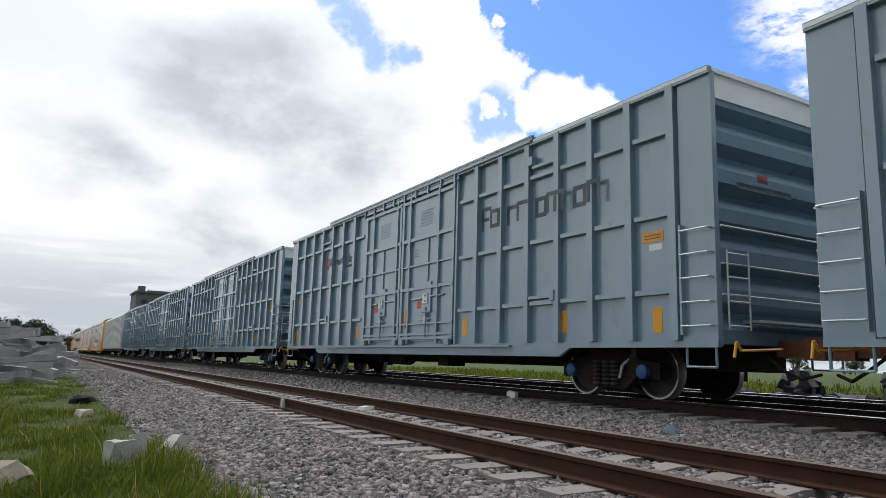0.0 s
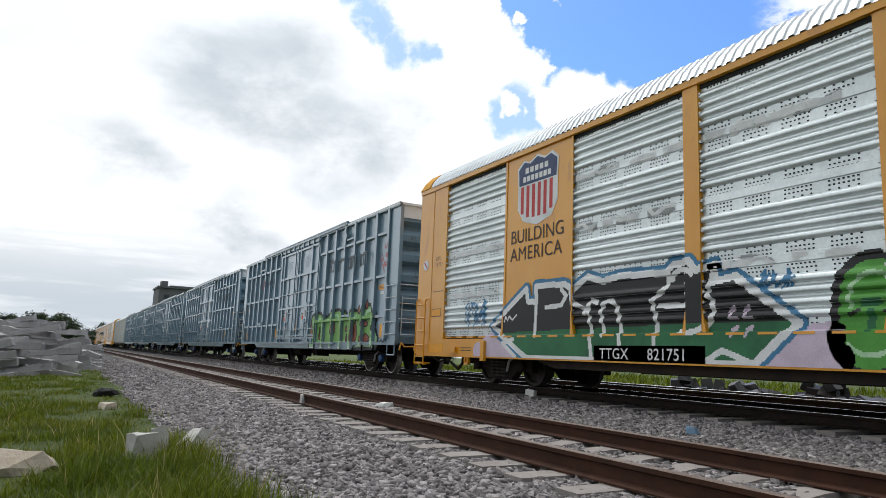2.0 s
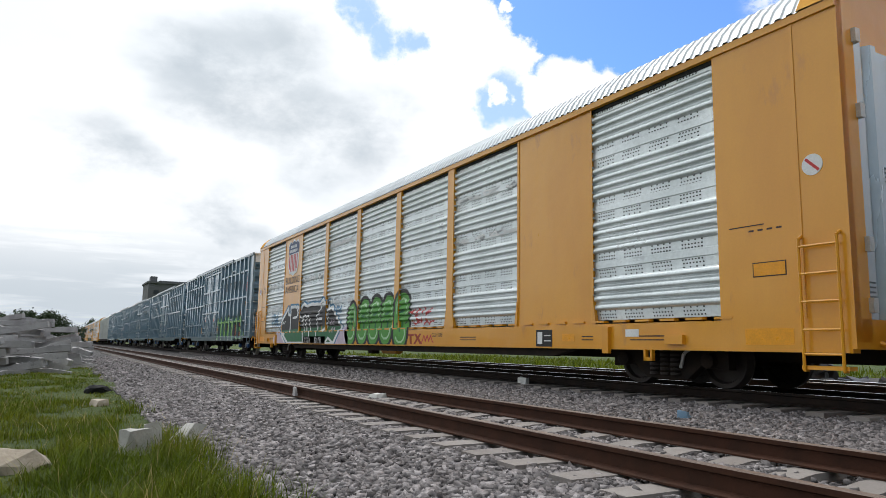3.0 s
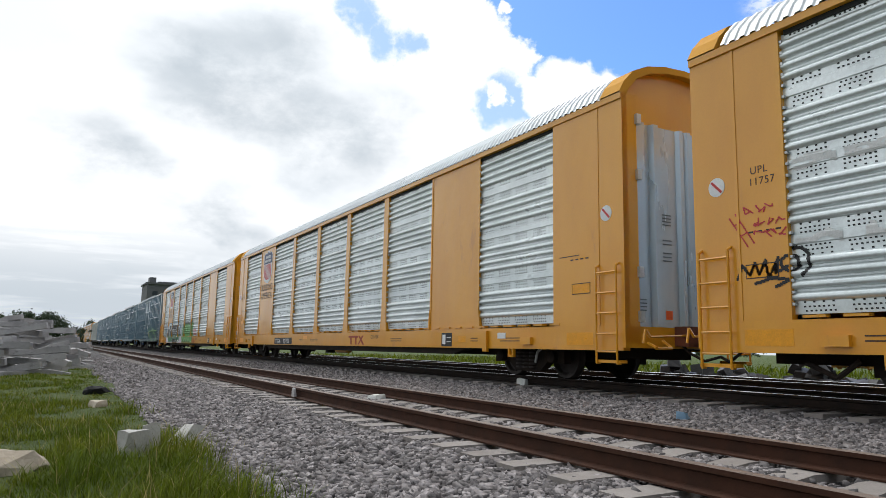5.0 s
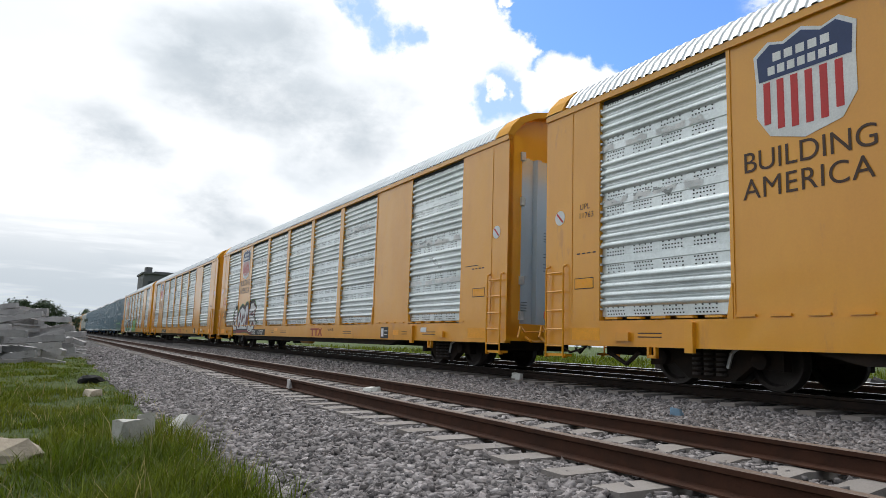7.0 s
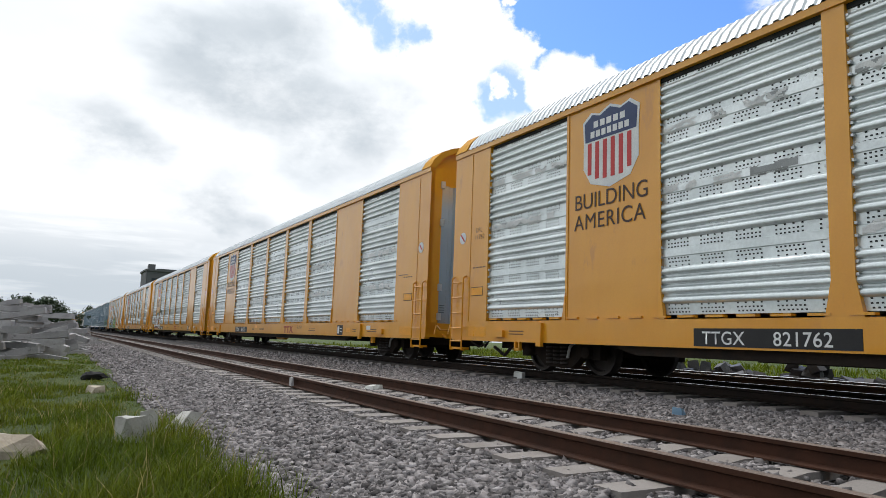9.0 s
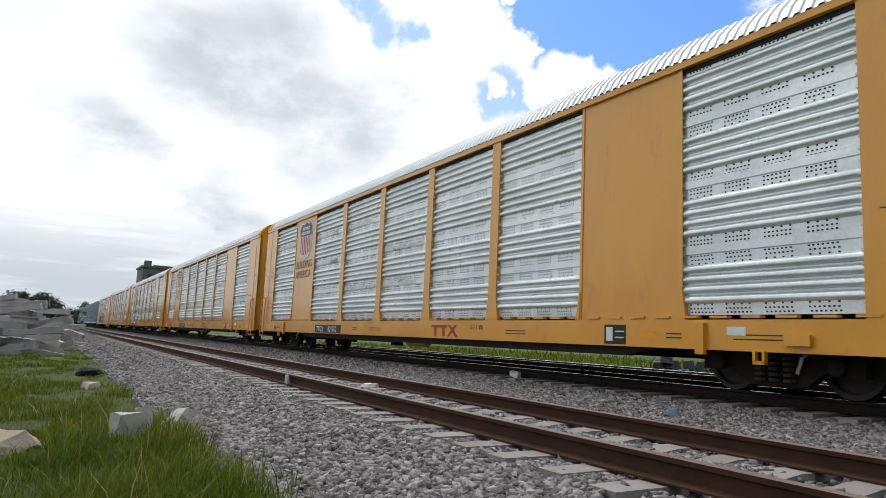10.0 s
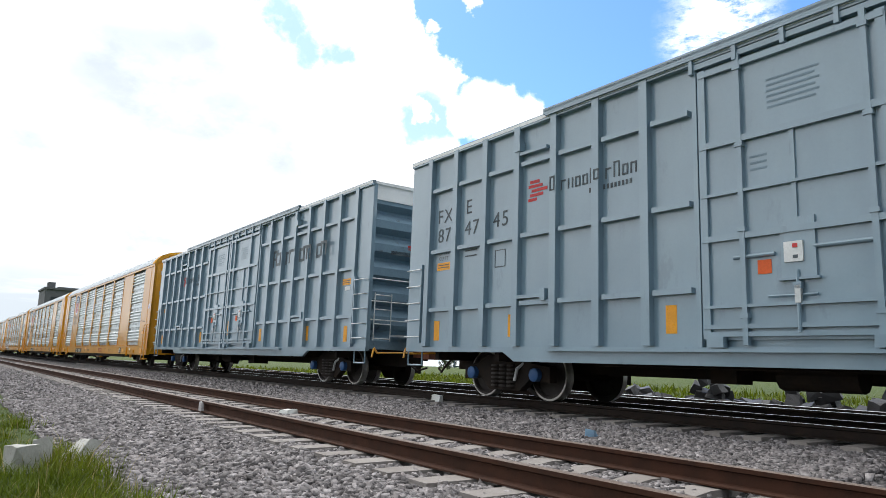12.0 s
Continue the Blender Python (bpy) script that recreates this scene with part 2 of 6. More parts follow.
G_BLUE = surface("blue_spray_paint", (0.05, 0.20, 0.36), 0.5)
G_MAROON = surface("maroon_spray_paint", (0.16, 0.02, 0.025), 0.5)
G_SILVER = surface("silver_spray_paint", (0.66, 0.67, 0.68), 0.4, 0.1, (0.5, 0.51, 0.52), 1.0, 0.8)
RAIL = surface("rusty_rail_steel", (0.056, 0.023, 0.013), 0.85, 0, (0.036, 0.018, 0.012), 5.0, 0.8, 60, 0.3, spec=0.2)
RAIL_HEAD = surface("worn_rail_head", (0.19, 0.145, 0.12), 0.5, 0.3, (0.13, 0.09, 0.07), 6.0, 0.8, stretch=(1, 0.1, 1))
RAIL_SHINY = surface("polished_rail_head", (0.7, 0.7, 0.7), 0.16, 0.9, (0.5, 0.5, 0.5), 6.0, 0.6, stretch=(1, 0.1, 1))
CONCRETE = surface("sleeper_concrete", (0.255, 0.232, 0.215), 0.85, 0, (0.20, 0.176, 0.16), 3.0, 0.8, 60, 0.4, third=(0.20, 0.17, 0.155), per_object=0.12)
PILE_CONCRETE = surface("weathered_concrete", (0.38, 0.37, 0.365), 0.85, 0, (0.27, 0.26, 0.26), 2.0, 0.8, 40, 0.5, 0.02, third=(0.20, 0.19, 0.19), per_object=0.25)
CHUNK = surface("broken_concrete", (0.46, 0.45, 0.42), 0.85, 0, (0.34, 0.33, 0.30), 5.0, 0.8, 50, 0.6, 0.015, third=(0.25, 0.24, 0.2))
# grey concrete whose backlit shade is put into a near-black colour
BLOCK = surface("backlit_concrete", (0.03, 0.028, 0.028), 0.5, 0, (0.014, 0.013, 0.013), 2.0, 0.8, 40, 0.3, 0.02, per_object=0.9, spec=0.5)
CLIP = surface("rusty_clip_steel", (0.07, 0.03, 0.02), 0.8, 0.2)
STONE = surface("ballast_stone", (0.222, 0.206, 0.205), 0.9, 0, (0.115, 0.1, 0.098), 9.0, 0.8, 90, 0.5, 0.006, island=0.62)
# near-black gravel: the shade under the train is put into its colour
SHADED_BED = surface("oily_ballast", (0.022, 0.02, 0.019), 0.95, 0, (0.011, 0.01, 0.01), 18.0, 0.9, 50, 1.0, 0.05)
# darker than STONE: shade in the crevices between stones is in the colour
BED = surface("ballast_bed_gravel", (0.10, 0.094, 0.094), 0.95, 0, (0.06, 0.056, 0.056), 22.0, 1.0, 60, 1.0, 0.05, third=(0.19, 0.18, 0.185))
SOIL = surface("grassy_soil", (0.05, 0.08, 0.012), 0.95, 0, (0.075, 0.10, 0.016), 0.9, 0.9, 45, 1.0, 0.06, third=(0.10, 0.10, 0.035))
BLADE = surface("grass_blade", (0.078, 0.115, 0.006), 0.6, 0, (0.14, 0.155, 0.012), 0.8, 0.9, 8, 0.0, island=0.45, spec=0.12, thin=0.35)
STRAW = surface("dry_grass", (0.36, 0.30, 0.12), 0.8, 0, (0.26, 0.22, 0.09), 2.0, 0.8, 8, 0.0, island=0.35, spec=0.12, thin=0.3)
LEAF = surface("tree_leaves", (0.05, 0.075, 0.04), 0.8, 0, (0.055, 0.085, 0.03), 0.5, 0.8, 5, 0.0, island=0.4)
BARK = surface("bark", (0.12, 0.09, 0.065), 0.9)
SAND = surface("sandstone", (0.45, 0.39, 0.31), 0.9, 0, (0.34, 0.28, 0.21), 4.0, 0.8, 30, 0.6, 0.02)
RAG = surface("black_rag", (0.015, 0.015, 0.016), 0.9)
TOWER = surface("tower_render", (0.16, 0.165, 0.175), 0.9, 0, (0.15, 0.15, 0.155), 0.15, 0.8, 2.0, 0.1)
PANE = surface("dark_window", (0.05, 0.06, 0.07), 0.3)
BAG = surface("pale_blue_litter", (0.25, 0.4, 0.55), 0.6)


# ---- mesh helpers ----
class Shape:
    """Collects simple solids into one mesh."""

    def __init__(self):
        self.v, self.f = [], []

    def solid(self, points, faces):
        n = len(self.v)
        self.v += [tuple(p) for p in points]
        self.f += [tuple(n + i for i in face) for face in faces]
        return self

    def box(self, x0, x1, y0, y1, z0, z1, m=None):
        pts = [Vector((x, y, z)) for z in (z0, z1) for y in (y0, y1) for x in (x0, x1)]
        if m:
            pts = [m @ p for p in pts]
        return self.solid(pts, [(0, 2, 3, 1), (4, 5, 7, 6), (0, 1, 5, 4), (2, 6, 7, 3), (0, 4, 6, 2), (1, 3, 7, 5)])

    def rod(self, a, b, r, n=8, r2=None, caps=True):
        a, b = Vector(a), Vector(b)
        q = (b - a).to_track_quat("Z", "Y")
        pts = []
        for c, rad in ((a, r), (b, r if r2 is None else r2)):
            pts += [c + q @ Vector((rad * math.cos(2 * math.pi * i / n), rad * math.sin(2 * math.pi * i / n), 0)) for i in range(n)]
        faces = [(i, (i + 1) % n, n + (i + 1) % n, n + i) for i in range(n)]
        if caps:
            faces += [tuple(reversed(range(n))), tuple(range(n, 2 * n))]
        return self.solid(pts, faces)

    def line(self, pts, r, n=6):
        for a, b in zip(pts, pts[1:]):
            self.rod(a, b, r, n)
        return self

    def lathe(self, profile, centre, n=28):
        """Turns (x, radius) pairs round the x axis through centre."""
        c = Vector(centre)
        k = len(profile)
        pts = [c + Vector((x, r * math.cos(2 * math.pi * i / n), r * math.sin(2 * math.pi * i / n))) for i in range(n) for x, r in profile]
        faces = [(i * k + j, ((i + 1) % n) * k + j, ((i + 1) % n) * k + j + 1, i * k + j + 1) for i in range(n) for j in range(k - 1)]
        return self.solid(pts, faces)

    def extrude(self, outline, y0, y1):
        """An (x, z) outline drawn out along y."""
        n = len(outline)
        pts = [(x, y, z) for y in (y0, y1) for x, z in outline]
        return self.solid(pts, [(i, (i + 1) % n, n + (i + 1) % n, n + i) for i in range(n)] + [tuple(reversed(range(n))), tuple(range(n, 2 * n))])

    def plate(self, outline, x0, x1):
        """A (y, z) outline drawn out along x."""
        n = len(outline)
        pts = [(x, y, z) for x in (x0, x1) for y, z in outline]
        return self.solid(pts, [(i, (i + 1) % n, n + (i + 1) % n, n + i) for i in range(n)] + [tuple(reversed(range(n))), tuple(range(n, 2 * n))])

    def mesh(self, name):
        me = bpy.data.meshes.new(name)
        me.from_pydata(self.v, [], self.f)
        bm = bmesh.new()
        bm.from_mesh(me)
        if len(self.f) < 40000:
            bmesh.ops.recalc_face_normals(bm, faces=bm.faces)
        bm.to_mesh(me)
        bm.free()
        return me


def part(name, shape, material, parent=None, label="", smooth=False):
    me = shape.mesh(name) if isinstance(shape, Shape) else shape
    if not me.materials:
        for m in material if isinstance(material, (list, tuple)) else [material]:
            me.materials.append(m)
    if smooth:
        me.polygons.foreach_set("use_smooth", [True] * len(me.polygons))
        me.set_sharp_from_angle(angle=radians(40))
    ob = new(name, me)
    ob.parent = parent
    if label:
        ob["label"] = label
    return ob


def thing(name, label, category, group="", kind=""):
    return tagged(new(name), label, category, group, kind)


def side_text(text, size, s, z, x, car_length, material, parent, spread=1.0, bold=0.0):
    """Words painted on the side of a car that faces the near track; s runs from the car's front end."""
    curve = bpy.data.curves.new("lettering", "FONT")
    curve.body, curve.size, curve.align_x, curve.offset = text, size, "LEFT", bold
    curve.space_character = spread
    tmp = bpy.data.objects.new("lettering", curve)
    me = bpy.data.meshes.new_from_object(tmp)
    bpy.data.objects.remove(tmp)
    turn = Matrix(((0, 0, -1, x), (-1, 0, 0, car_length / 2 - s), (0, 1, 0, z), (0, 0, 0, 1)))
    me.transform(turn)
    me.materials.clear()
    return part("lettering", me, material, parent)


def spray(name, layers, area, cell, depth, L, parent, label):
    """Sprayed colour that follows the relief of a car's side. layers: (paths, radius, material), the last on top, radius 0 for filled shapes; depth(s, z) is the x of the side."""
    s0, s1, z0, z1 = area
    ns, nz = int((s1 - s0) / cell), int((z1 - z0) / cell)
    ss, zz = np.meshgrid(s0 + (np.arange(ns) + 0.5) * cell, z0 + (np.arange(nz) + 0.5) * cell)
    top = np.full(ss.shape, -1)
    for k, (paths, radius, _) in enumerate(layers):
        for path in paths:
            if not radius:
                # a closed shape, filled
                inside = np.zeros(ss.shape, bool)
                for (a, b), (c, d) in zip(path, path[1:] + path[:1]):
                    if b != d:
                        inside ^= ((zz > b) != (zz > d)) & (ss < a + (zz - b) * (c - a) / (d - b))
                top[inside] = k
                continue
            for (a, b), (c, d) in zip(path, path[1:]):
                ll = max((c - a) ** 2 + (d - b) ** 2, 1e-9)
                f = np.clip(((ss - a) * (c - a) + (zz - b) * (d - b)) / ll, 0, 1)
                top[np.hypot(ss - a - f * (c - a), zz - b - f * (d - b)) < radius] = k
    shape, mats, used = Shape(), [], []
    js, is_ = np.nonzero(top >= 0)
    for j, i in zip(js.tolist(), is_.tolist()):
        a, b, c, d = s0 + i * cell, s0 + (i + 1) * cell, z0 + j * cell, z0 + (j + 1) * cell
        xa, xb = depth((a + b) / 2, c) - 0.006, depth((a + b) / 2, d) - 0.006
        n = len(shape.v)
        shape.v += [(xa, L / 2 - a, c), (xa, L / 2 - b, c), (xb, L / 2 - b, d), (xb, L / 2 - a, d)]
        shape.f.append((n, n + 1, n + 2, n + 3))
        used.append(int(top[j, i]))
    me = bpy.data.meshes.new(name)
    me.from_pydata(shape.v, [], shape.f)
    kinds = list(dict.fromkeys(m for _, _, m in layers))
    for m in kinds:
        me.materials.append(m)
    me.polygons.foreach_set("material_index", [kinds.index(layers[k][2]) for k in used])
    return part(name, me, None, parent, label)


# ---- running gear ----
X_SIDE = -1.63
WHEELSETS = []


def add_truck(car, y, r, cap):
    """A two-axle truck: side frames, springs, bolster and two turning wheelsets."""
    for sx in (-1, 1):
        x0, x1 = sorted((sx * 0.93, sx * 1.10))
        z = r
        shape = Shape()
        shape.plate([(y - 1.2, z - 0.13), (y - 1.2, z + 0.14), (y - 0.75, z + 0.2), (y - 0.4, z + 0.36), (y + 0.4, z + 0.36), (y + 0.75, z + 0.2), (y + 1.2, z + 0.14),
                     (y + 1.2, z - 0.13), (y + 0.7, z - 0.08), (y + 0.42, z - 0.3), (y - 0.42, z - 0.3), (y - 0.7, z - 0.08)], x0, x1)
        frame_part = part("side_frame", shape, UNDER, car)
        springs = Shape()
        for k in range(3):
            for j in range(6):
                springs.rod((sx * 1.13, y - 0.22 + 0.22 * k, z - 0.24 + 0.075 * j), (sx * 1.13, y - 0.22 + 0.22 * k, z - 0.205 + 0.075 * j), 0.085, 10)
        part("spring", springs, WHEEL, frame_part)
        for dy in (-0.89, 0.89):
            bearing = Shape().lathe([(sx * 1.08, 0.12), (sx * 1.2, 0.12), (sx * 1.22, 0.09), (sx * 1.22, 0.0)], (0, y + dy, z), 14)
            bolts = Shape()
            for k in range(3):
                a = k * 2.094
                bolts.rod((sx * 1.215, y + dy + 0.055 * math.cos(a), z + 0.055 * math.sin(a)), (sx * 1.24, y + dy + 0.055 * math.cos(a), z + 0.055 * math.sin(a)), 0.018, 6)
            b = part("bearing", bearing, cap, frame_part, smooth=True)
    part("bolster", Shape().box(-1.0, 1.0, y - 0.2, y + 0.2, r - 0.05, r + 0.3), UNDER, car)
    part("brake_rigging", Shape().line([(-1.0, y - 0.6, r + 0.3), (-1.16, y - 0.42, r + 0.1), (-1.16, y - 0.35, r - 0.12)], 0.03).line([(-0.9, y + 0.5, r + 0.25), (-0.9, y - 0.5, r + 0.25)], 0.03), BARE, car)
    for dy in (-0.89, 0.89):
        axle = part("wheelset", Shape().rod((-1.05, 0, 0), (1.05, 0, 0), 0.08, 12), UNDER, car, smooth=True)
        axle.location = (0, y + dy, r)
        for sx in (-1, 1):
            wheel = Shape().lathe([(sx * 0.82, 0.0), (sx * 0.82, 0.11), (sx * 0.78, 0.13), (sx * 0.755, r - 0.1), (sx * 0.80, r - 0.075), (sx * 0.82, r - 0.07), (sx * 0.815, r - 0.035)], (0, 0, 0), 32)
            wheel.lathe([(sx * 0.66, r + 0.02), (sx * 0.66, r - 0.08), (sx * 0.72, r - 0.1), (sx * 0.72, 0.1)], (0, 0, 0), 32)
            wh = part("wheel", wheel, WHEEL, axle, smooth=True)
            part("tread", Shape().lathe([(sx * 0.816, r - 0.036), (sx * 0.815, r - 0.004), (sx * 0.72, r), (sx * 0.69, r + 0.024), (sx * 0.661, r + 0.02)], (0, 0, 0), 32), TREAD if cap is BLUE_CAP else WHEEL, axle, smooth=True)
    return


def add_coupler(car, y_end, way, material):
    shape = Shape()
    y = y_end
    shape.box(-0.12, 0.12, min(y, y + way * 0.62), max(y, y + way * 0.62), 0.74, 0.98)
    shape.box(-0.2, 0.16, min(y + way * 0.5, y + way * 0.8), max(y + way * 0.5, y + way * 0.8), 0.70, 1.02)
    part("coupler", shape, BROWN, car)
    hose = Shape().line([(-0.35, y, 0.75), (-0.38, y + way * 0.25, 0.55), (-0.3, y + way * 0.5, 0.42), (-0.2, y + way * 0.75, 0.5)], 0.025)
    part("brake_hose", hose, UNDER, car)
    lever = Shape().line([(-0.3, y + way * 0.22, 0.85), (-1.35, y + way * 0.3, 0.8), (-1.45, y + way * 0.3, 0.92), (-1.5, y + way * 0.3, 0.7)], 0.022)
    part("uncoupling_lever", lever, material, car)


# ---- closed box car ----
BOX_L = 19.85
BOX_RIBS = [0.74, 1.66, 2.60, 3.53, 4.47, 5.42, 6.37]
BOX_RIBS = BOX_RIBS + [BOX_L - s for s in reversed(BOX_RIBS)]
DOOR0, DOOR1 = 7.27, 12.58
RIB_Z = [1.70, 2.92, 4.25]
SHEET = -1.52


def box_depth(s, z):
    """The x of the side of the box car at s from its front end."""
    if DOOR0 < s < DOOR1:
        return SHEET - 0.10
    for r in BOX_RIBS:
        if abs(s - r) < 0.075:
            return X_SIDE
    for h in RIB_Z:
        if abs(z - h) < 0.045:
            return -1.61
    return SHEET


def build_boxcar():
    L, h = BOX_L, BOX_L / 2
    car = thing("box_car", "blue-grey ribbed steel box car on the far track", "box car", "box cars of the train")
    Y = lambda s: h - s
    for sx in (-1, 1):
        a, b = sorted((sx * 1.52, sx * 1.46))
        part("side_wall", Shape().box(a, b, -h, h, 0.86, 5.0), GREY, car)
    part("floor", Shape().box(-1.46, 1.46, -h + 0.16, h - 0.16, 0.9, 0.98), GREY, car)
    # roof with its low ridge
    roof = Shape()
    roof.extrude([(-1.62, 4.98), (-1.62, 5.04), (0, 5.075), (1.62, 5.04), (1.62, 4.98)], -h, h)
    r = part("roof", roof, GREY_TOP, car)
    for sx in (-1, 1):
        x = lambda a: sorted((sx * abs(a[0]), sx * abs(a[1])))
        a, b = x((1.52, 1.63))
        for y0, y1 in ((-h, -h + 0.62), (h - 0.62, h)):
            part("corner_post", Shape().box(*x((1.515, 1.565)), y0, y1, 0.84, 5.05), GREY, car)
        for s in BOX_RIBS:
            rib = Shape().plate([(Y(s) - 0.075, 0.95), (Y(s) + 0.075, 0.95), (Y(s) + 0.075, 4.99), (Y(s) - 0.075, 4.99)], a, b)
            part("rib", rib, GREY, car)
        edges = [0.62] + BOX_RIBS[:7] + [DOOR0 - 0.06], [DOOR1 + 0.06] + BOX_RIBS[7:] + [L - 0.62]
        for row in edges:
            for z in RIB_Z:
                for s0, s1 in zip(row, row[1:]):
                    if s1 - s0 > 0.3 and not (s0 == 0.62 or s1 == L - 0.62):
                        rail = Shape().plate([(Y(s1) + 0.08, z - 0.04), (Y(s0) - 0.12, z - 0.04), (Y(s0) - 0.12, z + 0.04), (Y(s1) + 0.08, z + 0.04)], *x((1.52, 1.61)))
                        part("belt_rail", rail, GREY, car)
        part("roof_lip", Shape().box(*x((1.5, 1.66)), Y(L - 4.25), Y(4.25), 5.06, 5.1).box(*x((1.6, 1.66)), Y(L - 4.25), Y(4.25), 5.03, 5.13), GREY, car)
        part("top_chord", Shape().box(*x((1.52, 1.615)), -h, h, 4.94, 5.06), GREY, car)
        sill = Shape().plate([(-h, 0.84), (-h + 3.2, 0.84), (-h + 3.5, 0.68), (h - 3.5, 0.68), (h - 3.2, 0.84), (h, 0.84), (h, 0.93), (-h, 0.93)], *x((1.5, 1.575)))
        part("side_sill", sill, GREY, car)
        part("sill_ledge", Shape().box(*x((1.575, 1.66)), Y(DOOR1 + 2.3), Y(DOOR0 - 2.9), 0.86, 0.90), GREY, car)
        # two sliding plug doors
        mid = 9.75
        part("door_frame", Shape().box(*x((1.52, 1.60)), Y(DOOR0) , Y(DOOR0 - 0.07), 0.93, 4.94).box(*x((1.52, 1.60)), Y(DOOR1 + 0.07), Y(DOOR1), 0.93, 4.94)
             .box(*x((1.52, 1.62)), Y(DOOR1 + 0.1), Y(DOOR0 - 0.1), 4.84, 4.92), GREY, car)
        for s0, s1 in ((DOOR0 + 0.03, mid - 0.02), (mid + 0.02, DOOR1 - 0.03)):
            leaf = part("door", Shape().box(*x((1.52, 1.575)), Y(s1), Y(s0), 1.02, 4.80), GREY, car)
            for f in ((0.25, 0.9) if s0 < mid - 0.5 else (0.18, 0.73)):
                yy = Y(s0 + f * (s1 - s0))
                part("door_post", Shape().box(*x((1.575, 1.64)), yy - 0.036, yy + 0.036, 0.95, 4.86), GREY, leaf)
                for z in (1.32, 2.44, 3.58, 4.66):
                    part("clamp", Shape().box(*x((1.575, 1.655)), yy - 0.055, yy + 0.055, z - 0.03, z + 0.03), GREY, leaf)
            for yy in (Y(s0 + 0.06), Y(s1 - 0.06)):
                part("edge_frame", Shape().box(*x((1.575, 1.62)), yy - 0.055, yy + 0.055, 1.03, 4.79), GREY, leaf)
            for k in range(6):
                part("print_line", Shape().box(*x((1.5755, 1.578)), Y(s0 + 0.98 + 0.05 * (k % 2) + 0.62), Y(s0 + 0.98), 3.98 + 0.075 * k, 4.01 + 0.075 * k), FAINT, leaf)
            for k in range(3):
                part("print_line", Shape().box(*x((1.5755, 1.578)), Y(s0 + 0.95), Y(s0 + 0.72), 3.2 + 0.085 * k, 3.23 + 0.085 * k), FAINT, leaf)
            for z, w in ((1.09, 0.03), (1.19, 0.03), (1.45, 0.02), (2.36, 0.04), (2.96, 0.02), (3.67, 0.045), (4.72, 0.04)):
                part("door_rail", Shape().box(*x((1.575, 1.632)), Y(s1 - 0.02), Y(s0 + 0.02), z - w, z + w), GREY, leaf)
            ym = Y(s0 + 0.5 * (s1 - s0))
            part("lock_rod", Shape().rod((sx * 1.625, ym - 0.08, 1.1), (sx * 1.625, ym - 0.08, 1.85), 0.024).rod((sx * 1.6, ym - 0.95, 2.12), (sx * 1.6, ym - 0.28, 2.12), 0.026).rod((sx * 1.6, ym + 0.2, 2.08), (sx * 1.6, ym + 0.75, 2.08), 0.026)
                 .rod((sx * 1.61, ym - 0.3, 1.55), (sx * 1.61, ym + 0.3, 1.55), 0.015).box(*x((1.6, 1.66)), ym - 0.13, ym - 0.03, 1.62, 1.7), GREY, leaf)
            part("notice_plate", Shape().box(*x((1.61, 1.64)), ym - 0.16, ym + 0.07, 1.95, 2.2), WHITE, leaf, "white notice plate with a small red mark")
            part("orange_card", Shape().box(*x((1.578, 1.583)), ym + 0.26, ym + 0.44, 1.84, 2.02), ORANGE, leaf, "square orange card")
            part("stub_post", Shape().box(*x((1.575, 1.605)), ym - 0.1, ym - 0.04, 2.40, 3.63), GREY, leaf)
            part("lock_plate", Shape().box(*x((1.575, 1.612)), ym - 0.3, ym + 0.12, 1.76, 2.5), GREY, leaf)
            part("plate_lip", Shape().box(*x((1.575, 1.64)), ym - 0.34, ym + 0.16, 1.73, 1.76), GREY, leaf)
            part("chalk_mark", Shape().box(*x((1.612, 1.615)), ym - 0.2, ym + 0.02, 2.33, 2.38), LETTER, leaf)
            part("lock_handle", Shape().box(*x((1.61, 1.66)), ym - 0.12, ym - 0.05, 1.45, 1.66), BARE, leaf)
            part("white_slip", Shape().box(*x((1.64, 1.644)), ym - 0.1, ym - 0.04, 1.99, 2.03), LETTER, leaf)
            part("red_mark", Shape().box(*x((1.64, 1.645)), ym - 0.1, ym - 0.04, 2.12, 2.17), RED, leaf)
            for dy in (s0 + 0.2, s1 - 0.2):
                part("door_roller", Shape().box(*x((1.575, 1.67)), Y(dy) - 0.12, Y(dy) + 0.12, 0.92, 1.06), GREY, leaf)
        part("reflector", Shape().box(*x((1.578, 1.584)), Y(mid + 0.34), Y(mid + 0.24), 1.36, 1.84), REFLECT, car, "amber reflector strip")
        part("door_track", Shape().box(*x((1.60, 1.665)), Y(L - 4.3), Y(4.3), 4.99, 5.025), GREY, car)
        for s in np.arange(DOOR0 - 0.05, DOOR1 + 0.1, 0.665):
            part("track_bracket", Shape().box(*x((1.56, 1.655)), Y(s) - 0.03, Y(s) + 0.03, 4.78, 4.99), GREY, car)
        # brackets and jacking pads
        for s in (3.95, L - 3.95):
            part("hook", Shape().box(*x((1.52, 1.62)), Y(s) - 0.35, Y(s) + 0.35, 4.42, 4.48).box(*x((1.52, 1.66)), Y(s) - 0.06 + 0.36, Y(s) + 0.08 + 0.36, 4.5, 4.68), GREY, car)
            part("roping_bracket", Shape().box(*x((1.52, 1.63)), Y(s) - 0.38, Y(s) + 0.42, 1.78, 1.84).box(*x((1.55, 1.66)), Y(s) - 0.38, Y(s) - 0.26, 1.72, 1.92), GREY, car)
